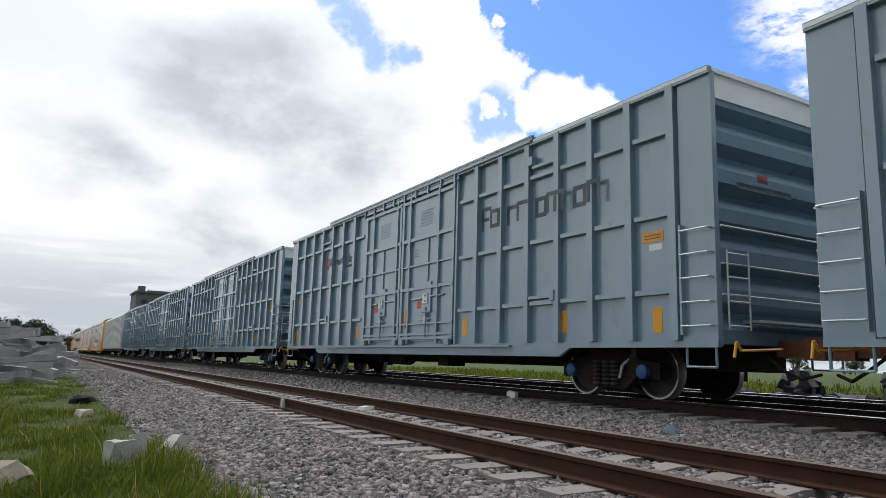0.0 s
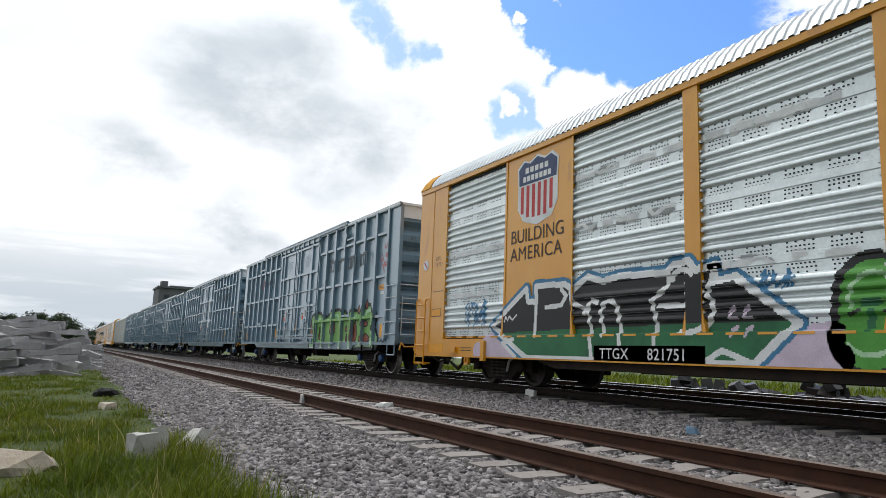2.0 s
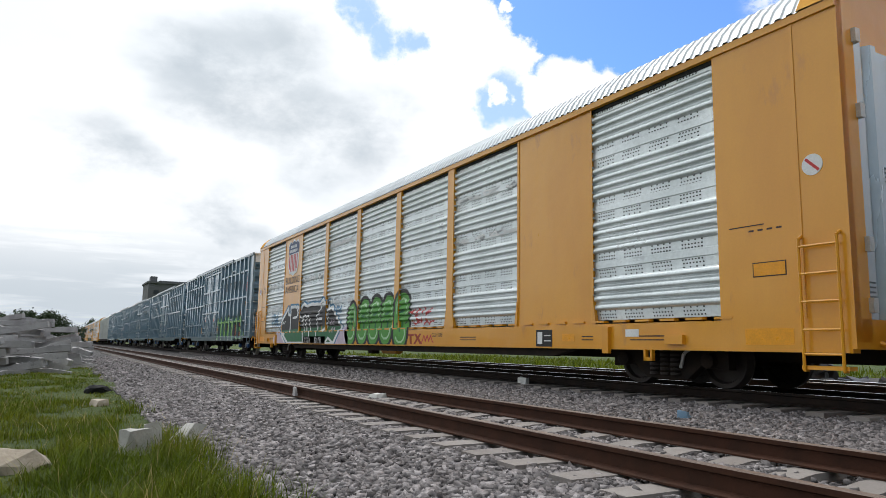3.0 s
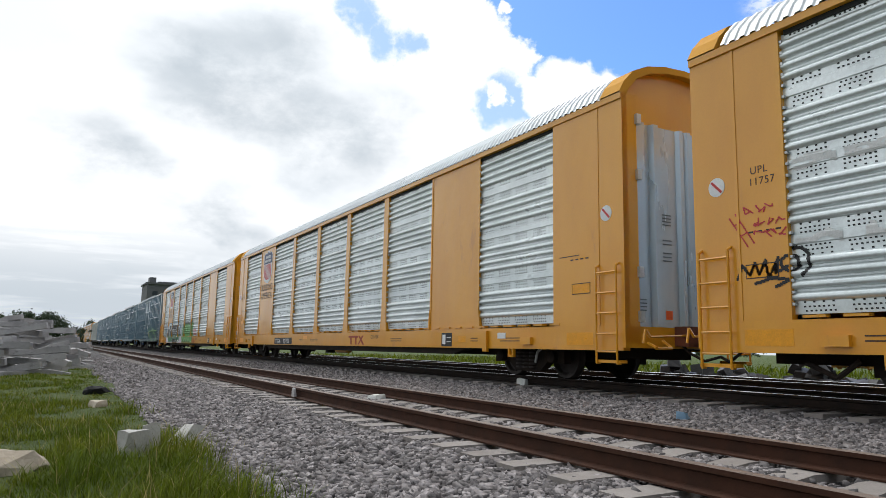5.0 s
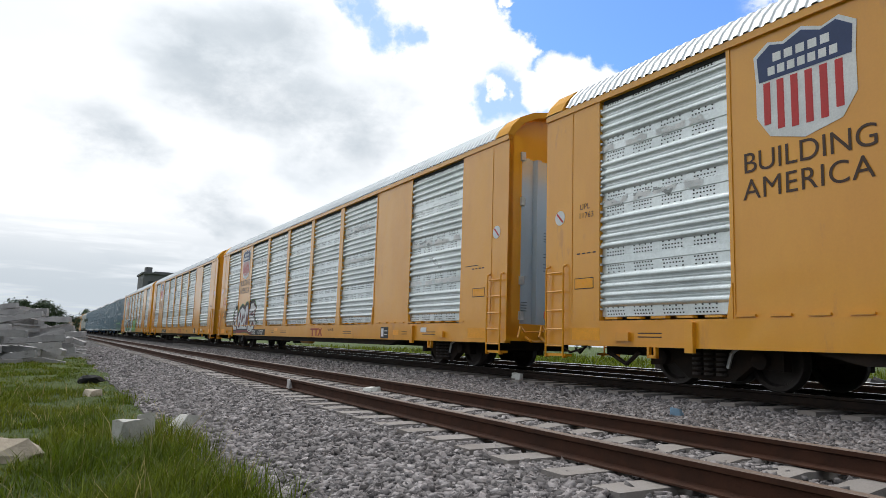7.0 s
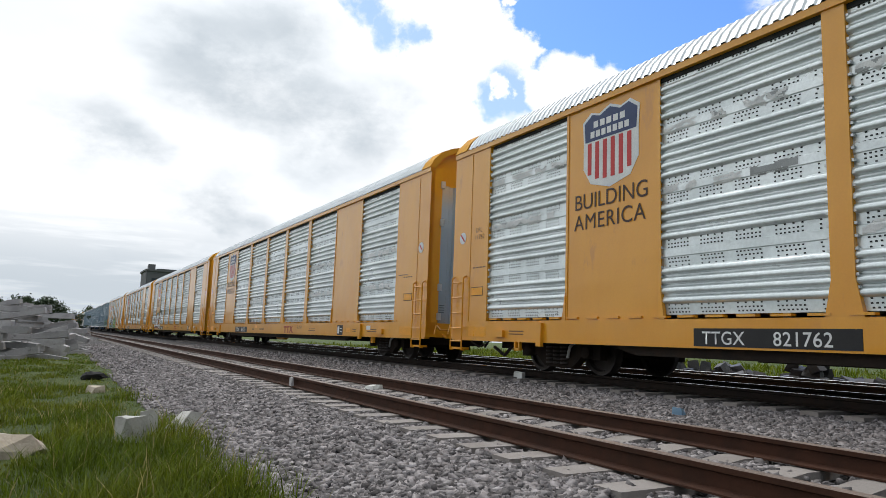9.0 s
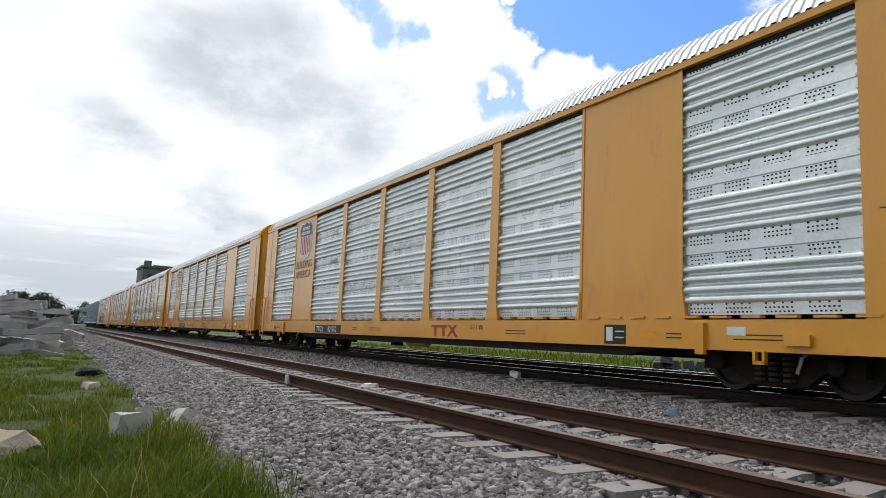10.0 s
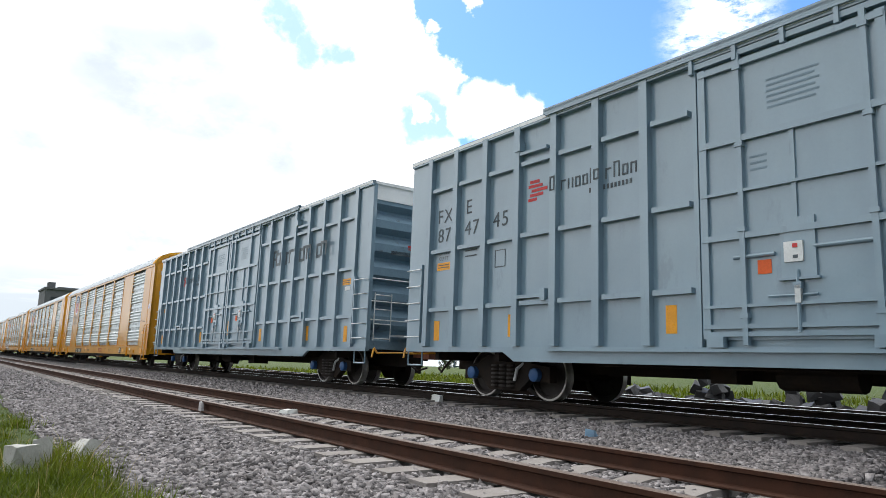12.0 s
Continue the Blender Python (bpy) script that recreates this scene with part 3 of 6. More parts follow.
        # reflectors and small plates
        for s, z in ((1.05, 1.27), (3.36, 1.32), (6.74, 1.32), (L - 1.15, 1.27), (L - 3.42, 1.32), (L - 6.88, 1.32)):
            part("reflector", Shape().box(*x((1.52, 1.526)), Y(s) - 0.09, Y(s) + 0.09, z - 0.2, z + 0.2), REFLECT, car, "amber reflector strip")
        for s in (1.22, L - 1.22):
            part("notice", Shape().box(*x((1.52, 1.528)), Y(s) - 0.22, Y(s) + 0.22, 2.52, 2.68), REFLECT, car, "amber notice with dark print")
            part("small_print", Shape().box(*x((1.528, 1.531)), Y(s) - 0.18, Y(s) + 0.18, 2.57, 2.585).box(*x((1.528, 1.531)), Y(s) - 0.18, Y(s) + 0.18, 2.62, 2.635), LETTER, car)
        part("label_plate", Shape().box(*x((1.52, 1.528)), Y(L - 1.3), Y(L - 1.02), 2.38, 2.48), WHITE, car)
        # ladder rungs and steps at both ends
        for s0, s1 in ((0.06, 0.58), (L - 0.58, L - 0.06)):
            for z in (1.15, 1.5, 1.86, 2.22, 2.58):
                rung = Shape().line([(sx * 1.565, Y(s0), z), (sx * 1.66, Y(s0), z), (sx * 1.66, Y(s1), z), (sx * 1.565, Y(s1), z)], 0.014)
                part("rung", rung, BARE, car)
            inner = s1 if s0 < 1 else s0
            part("ladder_stile", Shape().box(*x((1.565, 1.65)), Y(inner) - 0.02, Y(inner) + 0.02, 1.02, 2.68), GREY, car)
            part("step", Shape().line([(sx * 1.54, Y(s0), 0.86), (sx * 1.54, Y(s0), 0.56), (sx * 1.54, Y(s1), 0.56), (sx * 1.54, Y(s1), 0.86)], 0.02), GREY, car)
    # corrugated ends, set in behind the corner posts, with a pale top band
    for way in (-1, 1):
        y = way * (h - 0.12)
        prof = []
        z = 0.9
        while z < 4.45:
            prof += [(0.16, z), (0.16, z + 0.2), (-0.04, z + 0.40), (-0.04, z + 0.47)]
            z += 0.6
        prof += [(0.16, z), (0.16, 4.62)]
        n = len(prof)
        pts = [(x, y + way * (d - 0.1), z) for x in (-1.5, 1.5) for d, z in prof]
        end = Shape().solid(pts, [(i, i + 1, n + i + 1, n + i) for i in range(n - 1)])
        wall = part("end_wall", end, GREY_END, car)
        part("end_band", Shape().box(-1.5, 1.5, min(y - way * 0.03, y + way * 0.08), max(y - way * 0.03, y + way * 0.08), 4.6, 5.06), GREY_TOP, wall, "pale top band of the end wall")
        rails = Shape()
        for z in (2.6, 2.05, 1.6):
            rails.line([(-1.5, y + way * 0.17, z), (1.45, y + way * 0.17, z)], 0.016)
        part("hand_rail", rails, BARE, wall)
        lad = Shape()
        for z in (1.15, 1.5, 1.85, 2.2):
            lad.line([(-1.42, y + way * 0.2, z), (-0.95, y + way * 0.2, z)], 0.015)
        lad.line([(-1.42, y + way * 0.2, 1.1), (-1.42, y + way * 0.2, 2.25)], 0.015).line([(-0.95, y + way * 0.2, 1.1), (-0.95, y + way * 0.2, 2.25)], 0.015)
        part("end_ladder", lad, BARE, wall)
        part("walkway", Shape().box(-0.85, 1.3, min(y, y + way * 0.3), max(y, y + way * 0.3), 1.22, 1.26), BARE, wall)
        part("emblem", Shape().box(-0.45, -0.2, min(y + way * 0.05, y + way * 0.06), max(y + way * 0.05, y + way * 0.06), 3.42, 3.55), RED, wall)
        part("end_lettering", Shape().box(-0.95, 0.4, min(y + way * 0.05, y + way * 0.06), max(y + way * 0.05, y + way * 0.06), 3.26, 3.36), LETTER, wall)
        add_coupler(car, way * (h - 0.1), way, YELLOW)
    under = Shape().box(-0.25, 0.25, -h + 0.2, h - 0.2, 0.5, 0.9)
    for s in np.arange(1.0, L, 1.9):
        under.box(-1.45, 1.45, Y(s) - 0.06, Y(s) + 0.06, 0.68, 0.9)
    under.box(-1.3, 1.3, -h + 0.3, h - 0.3, 0.86, 0.9)
    part("underframe", under, UNDER, car)
    part("air_reservoir", Shape().rod((-0.8, 1.0, 0.6), (-0.8, 2.0, 0.6), 0.2, 12), UNDER, car)
    part("brake_cylinder", Shape().box(-1.1, -0.6, -1.6, -1.1, 0.42, 0.75), UNDER, car)
    part("brake_pipe", Shape().line([(-1.0, -4.5, 0.66), (-1.0, 5.0, 0.66)], 0.025), UNDER, car)
    part("brake_valve", Shape().box(-0.9, -0.5, 2.6, 3.0, 0.45, 0.8), UNDER, car)
    for y in (h - 2.72, -h + 2.72):
        add_truck(car, y, 0.457, BLUE_CAP)
    # painted marks on the near side
    x = SHEET - 0.004
    marks = Shape()
    for s in (2.12,):
        for k in range(3):
            marks.box(x - 0.003, x, Y(s + 0.18), Y(s - 0.18), 2.52 + 0.11 * k + 0.2, 2.545 + 0.11 * k + 0.2)
    for y0, y1, z0, z1 in ((2.86, 3.16, 2.42, 2.435), (2.86, 3.16, 2.735, 2.75), (2.86, 2.875, 2.42, 2.75), (3.145, 3.16, 2.42, 2.75)):
        marks.box(x - 0.003, x, Y(y1), Y(y0), z0, z1)
    tagged(part("stencil_mark", marks, LETTER, car, "small dark stencil marks"), kind="stuff")
    # the operator's name as plain dark bars, forward half with emblem, rear half larger
    emblem = Shape()
    for k, w in enumerate((0.22, 0.34, 0.40, 0.36, 0.24)):
        emblem.box(x - 0.003, x, Y(3.76 + 0.04 * (k % 3) + w), Y(3.76 + 0.04 * (k % 3)), 3.53 + 0.082 * k, 3.585 + 0.082 * k)
    part("emblem", emblem, RED, car, "red striped emblem")
    return car


def mock_letter(shape, s, w, z, h, t, x, L, stem, lid, foot, close):
    """One unlettered sign the size of a letter, drawn with bars of thickness t."""
    y = L / 2
    if stem:
        shape.box(x - 0.003, x, y - s - t, y - s, z, z + h)
    if lid:
        shape.box(x - 0.003, x, y - s - w, y - s - (t if stem else 0), z + h - t, z + h)
    if foot:
        shape.box(x - 0.003, x, y - s - w, y - s - (t if stem else 0), z, z + t)
    if close:
        shape.box(x - 0.003, x, y - s - w, y - s - w + t, z + (t if foot else 0), z + h - (t if lid else 0))


def box_name(car):
    x, L = SHEET - 0.006, BOX_L
    on = lambda s, w: (X_SIDE - 0.004) if any(abs(s + w / 2 - r) < w / 2 + 0.07 for r in BOX_RIBS) else x
    word = Shape()
    s = 4.4
    for k in range(11):
        w = 0.12
        mock_letter(word, s, w, 3.6, 0.26 if k in (0, 5, 8) else 0.18, 0.028, on(s, w), L, True, k != 2, k in (0, 3, 4, 6, 9), k not in (1, 7))
        s += w + 0.045
    for k in range(12):
        word.box(x - 0.003, x, L / 2 - 5.25 - 0.075 * k, L / 2 - 5.21 - 0.075 * k, 3.44, 3.52)
    tagged(part("operator_name", word, LETTER, car, "dark operator name drawn as bars"), kind="stuff")
    word = Shape()
    s = 13.6
    for k in range(8):
        w = 0.52 if k == 5 else 0.36
        xx = on(s, w)
        if k == 0:
            mock_letter(word, s, w, 3.42, 0.54, 0.085, xx, L, True, True, False, False)
            word.box(xx - 0.003, xx, L / 2 - s - 0.28, L / 2 - s - 0.085, 3.64, 3.72)
        else:
            mock_letter(word, s, w, 3.42, 0.41, 0.085, xx, L, True, True, k in (1, 4, 6), k in (1, 4, 5, 6, 7))
        if k == 5:
            word.box(xx - 0.003, xx, L / 2 - s - 0.29, L / 2 - s - 0.21, 3.42, 3.75)
        s += w + 0.13
    tagged(part("operator_name", word, LETTER, car, "large dark operator name drawn as bars"), kind="stuff")


def box_number(car, pairs):
    for text, s, z in (("FX", 0.95, 3.53), ("E", 1.92, 3.6)) + tuple(zip(pairs, (0.98, 1.9, 2.78), (3.12, 3.16, 3.2))):
        side_text(text, 0.42, s, z, SHEET - 0.006, BOX_L, LETTER, car, 1.15)
    for text, z in (("LT WT", 2.84), ("CU FT", 2.73)):
        side_text(text, 0.11, 1.05, z, SHEET - 0.006, BOX_L, LETTER, car, 1.1)


# ---- enclosed car carrier ----
RACK_L = 28.1
SCREENS = [(1.5, 4.2), (6.48, 9.24), (9.54, 12.22), (12.52, 15.2), (15.5, 18.2), (18.5, 21.2), (23.48, 26.2)]
SOLIDS = [(4.2, 6.48), (21.2, 23.48)]
Z_SILL0, Z_SILL1, Z_S0, Z_S1, Z_GUT = 0.57, 1.0, 1.07, 4.88, 5.03


def screen_profile():
    """(depth, z) pairs of the pressed side screens: packs of ridges between flat perforated strips."""
    prof, holes = [(0.0, Z_S0)], []
    for base in (1.235, 2.25, 3.24, 4.215):
        holes.extend([(base - 0.125, 1), (base - 0.07, 1), (base - 0.012, 2)])
        for k in range(4):
            z = base + 0.153 * k
            prof.extend([(0.0, z), (0.044, z + 0.02), (0.056, z + 0.042), (0.05, z + 0.075), (0.03, z + 0.105), (0.0, z + 0.128)])
        if base < 4:
            # flat strip between two packs
            holes.extend([(base + 0.595, 2), (base + 0.655, 1), (base + 0.71, 1)])
            prof.extend([(0.0, base + 0.735), (0.018, base + 0.745), (0.018, base + 0.86), (0.0, base + 0.87)])
    holes.extend([(4.835, 1), (4.86, 2)])
    prof.append((0.0, Z_S1))
    return prof, holes


PROFILE, HOLE_Z = screen_profile()
PROF_Z = np.array([z for _, z in PROFILE])
PROF_D = np.array([d for d, _ in PROFILE])


def rack_depth(s, z):
    if z < Z_S0 or z > Z_S1:
        return -1.60
    for a, b in SCREENS:
        if a < s < b:
            return -1.525 - float(np.interp(z, PROF_Z, PROF_D))
    if any(a <= s <= b for a, b in SOLIDS):
        return -1.59
    return -1.60


def build_rack():
    L, h = RACK_L, RACK_L / 2
    Y = lambda s: h - s
    car = thing("car_carrier", "yellow enclosed car carrier with galvanised side screens", "rail car", "car carriers of the train")
    n = len(PROFILE)
    for sx in (-1, 1):
        x = lambda a: sorted((sx * a[0], sx * a[1]))
        for s0, s1 in SCREENS:
            pts = [(sx * (1.525 + d), y, z) for y in (Y(s1), Y(s0)) for d, z in PROFILE]
            pts += [(sx * 1.49, y, z) for y in (Y(s1), Y(s0)) for d, z in PROFILE]
            faces = [(i, i + 1, n + i + 1, n + i) for i in range(n - 1)] + [(2 * n + i, 3 * n + i, 3 * n + i + 1, 2 * n + i + 1) for i in range(n - 1)]
            screen = part("side_screen", Shape().solid(pts, faces), GALV, car, "galvanised pressed steel screen with rows of holes", smooth=True)
            if sx < 0:
                dots = Shape()
                for z, every in HOLE_Z:
                    for k, s in enumerate(np.arange(s0 + 0.14, s1 - 0.12, 0.062)):
                        if k % 10 < 7 and k % every == 0:
                            y, zz = Y(s + 0.02 * (round(z * 100) % 2)), z
                            dots.solid([(-1.529, y - 0.017, zz - 0.011), (-1.529, y + 0.013, zz - 0.011), (-1.529, y + 0.017, zz + 0.011), (-1.529, y - 0.013, zz + 0.011)], [(0, 1, 2, 3)])
                tagged(part("perforation", dots, DARK_HOLE, screen), kind="stuff")
                tagged(part("edge_bolts", edge_bolts(s0, s1, Y), BARE, screen), kind="stuff")
        for s0, s1 in SOLIDS:
            part("solid_panel", Shape().box(*x((1.50, 1.575)), Y(s1) + 0.002, Y(s0) - 0.002, 1.0, 4.96), YELLOW, car, "plain yellow side panel")
            # gussets spreading at the foot of the panel
            for s, k in ((s0, -1), (s1, 1)):
                part("gusset", Shape().plate([(Y(s), 1.0), (Y(s), 1.5), (Y(s + k * 0.02), 1.5), (Y(s + k * 0.1), 1.0)], *x((1.535, 1.605))), YELLOW, car)
                part("panel_edge", Shape().box(*x((1.575, 1.59)), Y(s) - 0.03, Y(s) + 0.03, 1.0, 4.95), YELLOW, car)
        for s0, s1 in ((0.0, 1.5), (26.2, L)):
            part("end_panel", Shape().box(*x((1.48, 1.60)), Y(s1), Y(s0), 0.62, 5.0), YELLOW, car)
            mid = 0.76 if s0 == 0 else L - 0.62
            part("panel_joint", Shape().box(*x((1.60, 1.61)), Y(mid) - 0.02, Y(mid) + 0.02, 1.0, 4.98), YELLOW, car)
        for (a0, a1), (b0, b1) in zip(SCREENS[1:6], SCREENS[2:6]):
            post = Shape().plate([(Y(a1) + 0.09, 1.0), (Y(a1), 1.45), (Y(a1), 4.98), (Y(b0), 4.98), (Y(b0), 1.45), (Y(b0) - 0.09, 1.0)], *x((1.48, 1.60)))
            part("post", post, YELLOW, car)
        part("side_sill", Shape().extrude([(sx * 1.45, Z_SILL0), (sx * 1.60, Z_SILL0), (sx * 1.60, 1.0), (sx * 1.45, 1.0)], -h + 0.05, h - 0.05), YELLOW, car)
        slots = Shape()
        for s in np.arange(1.8, L - 1.8, 0.52):
            slots.box(*x((1.5, 1.612)), Y(s) - 0.15, Y(s) + 0.15, 1.02, 1.055)
        tagged(part("sill_clip", slots, YELLOW, car), kind="stuff")
        part("gutter", Shape().box(*x((1.5, 1.63)), -h, h, 4.93, 5.04), YELLOW, car)
        # dark strip that paints the shade below the gutter
        part("slot_shadow_rail", Shape().box(*x((1.50, 1.545)), Y(26.15), Y(1.55), 4.86, 4.93), DARK_HOLE, car, "dark strip standing for the shade in the slot under the gutter")
        # sill furniture
        for s0, s1, z0, z1 in ((1.9, 2.25, 0.66, 0.8), (3.4, 3.55, 0.5, 0.95), (23.8, 23.95, 0.5, 0.95), (25.2, 25.55, 0.66, 0.8)):
            part("bracket", Shape().box(*x((1.60, 1.67)), Y(s1), Y(s0), z0, z1), YELLOW, car)
        for s in (2.7, 24.8):
            ring = Shape()
            ring.box(*x((1.55, 1.62)), Y(s) - 0.09, Y(s) + 0.09, 0.40, 0.45).box(*x((1.55, 1.62)), Y(s) - 0.09, Y(s) - 0.05, 0.40, 0.58).box(*x((1.55, 1.62)), Y(s) + 0.05, Y(s) + 0.09, 0.40, 0.58)
            part("lift_ring", ring, YELLOW, car)
        for s0, s1 in ((0.12, 0.62), (L - 0.62, L - 0.12)):
            ladder = Shape()
            for z in (0.55, 0.85, 1.2, 1.55, 1.9):
                ladder.line([(sx * 1.68, Y(s0), z), (sx * 1.68, Y(s1), z)], 0.018)
            for s in (s0, s1):
                ladder.line([(sx * 1.6, Y(s), 2.05), (sx * 1.68, Y(s), 2.0), (sx * 1.68, Y(s), 0.35), (sx * 1.6, Y(s), 0.35)], 0.02)
            part("ladder", ladder, YELLOW, car)
            part("footstep", Shape().box(*x((1.5, 1.66)), Y(s1) - 0.05, Y(s0) + 0.05, 0.36, 0.41), YELLOW, car)
        for s in (1.1, L - 1.1):
            part("plate_border", Shape().box(*x((1.598, 1.603)), Y(s) - 0.25, Y(s) + 0.25, 1.57, 1.77), BROWN_LETTER, car)
            part("warning_plate", Shape().box(*x((1.60, 1.606)), Y(s) - 0.235, Y(s) + 0.235, 1.585, 1.755), REFLECT, car, "amber plate with a dark border")
        for s in (1.15, L - 1.15):
            part("orange_patch", Shape().box(*x((1.60, 1.603)), Y(s) - 0.36, Y(s) + 0.36, 0.66, 0.88), REFLECT, car, "brighter orange patch of paint")
            for k in range(4):
                part("slot", Shape().box(*x((1.60, 1.603)), Y(s) - 0.26 + 0.14 * k, Y(s) - 0.18 + 0.14 * k, 2.2, 2.225), BROWN_LETTER, car)
        for s in (0.42, L - 0.42):
            disc = Shape()
            disc.rod((sx * 1.60, Y(s), 2.95), (sx * 1.607, Y(s), 2.95), 0.14, 20)
            sign = part("warning_sign", disc, WHITE, car, "round white sign with a red diagonal")
            part("red_bar", Shape().box(*x((1.607, 1.611)), -0.12, 0.12, -0.018, 0.018, pose(0, Y(s), 2.95, 45)), RED, sign)
    # gutter brackets, roof
    roof = Shape()
    arch = [(-1.64, 5.03), (-1.52, 5.24), (-1.30, 5.47), (-0.95, 5.63), (-0.5, 5.72), (0, 5.75), (0.5, 5.72), (0.95, 5.63), (1.30, 5.47), (1.52, 5.24), (1.64, 5.03)]
    ys, lift = [], []
    y = -h + 0.48
    while y < h - 0.6:
        ys += [y, y + 0.06, y + 0.085, y + 0.145]
        lift += [0.0, 0.0, 0.024, 0.024]
        y += 0.17
    k = len(arch)
    pts = [(px * (1 + 0.5 * d / 1.6), yy, pz + d) for yy, d in zip(ys, lift) for px, pz in arch]
    roof.solid(pts, [(i * k + j, i * k + j + 1, (i + 1) * k + j + 1, (i + 1) * k + j) for i in range(len(ys) - 1) for j in range(k - 1)])
    part("roof", roof, GALV_ROOF, car, "corrugated galvanised arched roof")
    # yellow end hoops and folding end doors
    for way in (-1, 1):
        y = way * h
        hood = Shape()
        outer = arch
        inner = [(px * 0.93, pz - 0.1) for px, pz in arch]
        a, b = sorted((y, y - way * 0.5))
        pts = [(px * 1.005, yy, pz + 0.02) for yy in (a, b) for px, pz in outer] + [(px, yy, pz) for yy in (a, b) for px, pz in inner]
        hood.solid(pts, [(i, i + 1, k + i + 1, k + i) for i in range(k - 1)] + [(2 * k + i, 3 * k + i, 3 * k + i + 1, 2 * k + i + 1) for i in range(k - 1)]
                   + [(i, 2 * k + i, 2 * k + i + 1, i + 1) for i in range(k - 1)] + [(k + i, k + i + 1, 3 * k + i + 1, 3 * k + i) for i in range(k - 1)])
        part("end_hood", hood, DULL_YELLOW, car)
        header = Shape()
        header.solid([(px * 0.97, y - way * 0.15, pz - 0.02) for px, pz in arch] + [(px * 0.97, y - way * 0.15, 4.55) for px, pz in arch], [(i, i + 1, k + i + 1, k + i) for i in range(k - 1)])
        part("end_header", header, YELLOW, car)
        for sx in (-1, 1):
            a, b = sorted((sx * 1.26, sx * 1.595))
            part("corner_post", Shape().box(a, b, min(y, y - way * 0.1), max(y, y - way * 0.1), 0.7, 5.04), YELLOW, car)
            door = Shape()
            e = [(1.25, 0.15), (1.02, 0.15), (0.97, 0.07), (0.86, 0.07), (0.81, 0.17), (0.70, 0.17), (0.66, 0.08), (0.18, 0.08), (0.14, 0.16), (0.05, 0.16), (0.0, 0.08)]
            m = len(e)
            door.solid([(sx * px, y - way * 0.2 + way * d, z) for z in (0.95, 4.6) for px, d in e], [(i, i + 1, m + i + 1, m + i) for i in range(m - 1)])
            leaf = part("end_door", door, ZINC, car, "folded galvanised end door")
            for z in (1.15, 1.9, 3.6, 4.6):
                part("hinge", Shape().box(sx * 1.25 - 0.05, sx * 1.25 + 0.05, y - 0.06, y + 0.06, z - 0.09, z + 0.09), BARE, leaf)
            if sx < 0:
                face = lambda x0, x1, z0, z1, d: Shape().box(x0, x1, min(y - way * (0.2 - d), y - way * (0.196 - d)), max(y - way * (0.2 - d), y - way * (0.196 - d)), z0, z1)
                part("sticker", face(-0.52, -0.36, 1.12, 1.28, 0.084), ORANGE, leaf, "square orange sticker")
                for z in (2.15, 2.22, 2.29, 2.45, 2.52, 2.8, 2.86, 2.92, 2.98):
                    part("print_line", face(-0.56, -0.34, z, z + 0.02, 0.084), LETTER, leaf)
                for z in (1.25, 1.31, 1.37, 1.43):
                    part("print_line", face(-1.2, -1.05, z, z + 0.02, 0.154), LETTER, leaf)
        part("end_sill", Shape().box(-1.5, 1.5, min(y, y - way * 0.3), max(y, y - way * 0.3), 0.62, 0.98), YELLOW, car)
        part("buffer_box", Shape().box(-0.45, 0.45, min(y, y + way * 0.3), max(y, y + way * 0.3), 0.66, 1.0), BROWN, car)
        part("hose_bracket", Shape().line([(-1.1, y, 0.7), (-1.1, y + way * 0.2, 0.62), (-0.75, y + way * 0.2, 0.62), (-0.75, y, 0.75)], 0.03), YELLOW, car)
        add_coupler(car, y, way, YELLOW)
    under = Shape().box(-0.4, 0.4, -h + 0.4, h - 0.4, 0.42, 0.95).box(-1.45, 1.45, -h + 0.3, h - 0.3, 0.9, 0.97)
    under.plate([(-h + 5.2, 0.58), (-h + 5.9, 0.42), (h - 5.9, 0.42), (h - 5.2, 0.58)], -1.50, -1.3)
    for s in np.arange(1.0, L, 2.2):
        under.box(-1.45, 1.45, Y(s) - 0.06, Y(s) + 0.06, 0.6, 0.9)
    part("underframe", under, UNDER, car)
    part("air_tank", Shape().rod((-1.25, Y(13.9), 0.46), (-1.25, Y(14.9), 0.46), 0.13, 14), YELLOW, car, "yellow painted air tank", smooth=True)
    part("brake_valve", Shape().box(-1.35, -1.1, Y(13.2), Y(12.9), 0.32, 0.55), UNDER, car)
    part("brake_pipe", Shape().line([(-1.3, Y(8.0), 0.42), (-1.3, Y(13.0), 0.42)], 0.02), UNDER, car)
    part("hanger", Shape().line([(-1.35, Y(2.2), 0.5), (-1.35, Y(1.9), 0.28), (-1.35, Y(1.5), 0.45)], 0.035), UNDER, car)
    for y in (h - 3.4, -h + 3.4):
        add_truck(car, y, 0.42, UNDER)
    # interior decks, faintly seen through gaps
    part("deck", Shape().box(-1.45, 1.45, -h + 0.5, h - 0.5, 2.95, 3.02), UNDER, car)
    return car


def edge_bolts(s0, s1, Y):
    bolts = Shape()
    for s in (s0 + 0.02, s1 - 0.02):
        for z in np.arange(1.2, 4.8, 0.155):
            bolts.box(-1.585, -1.53, Y(s) - 0.018, Y(s) + 0.018, z - 0.018, z + 0.018)
    return bolts


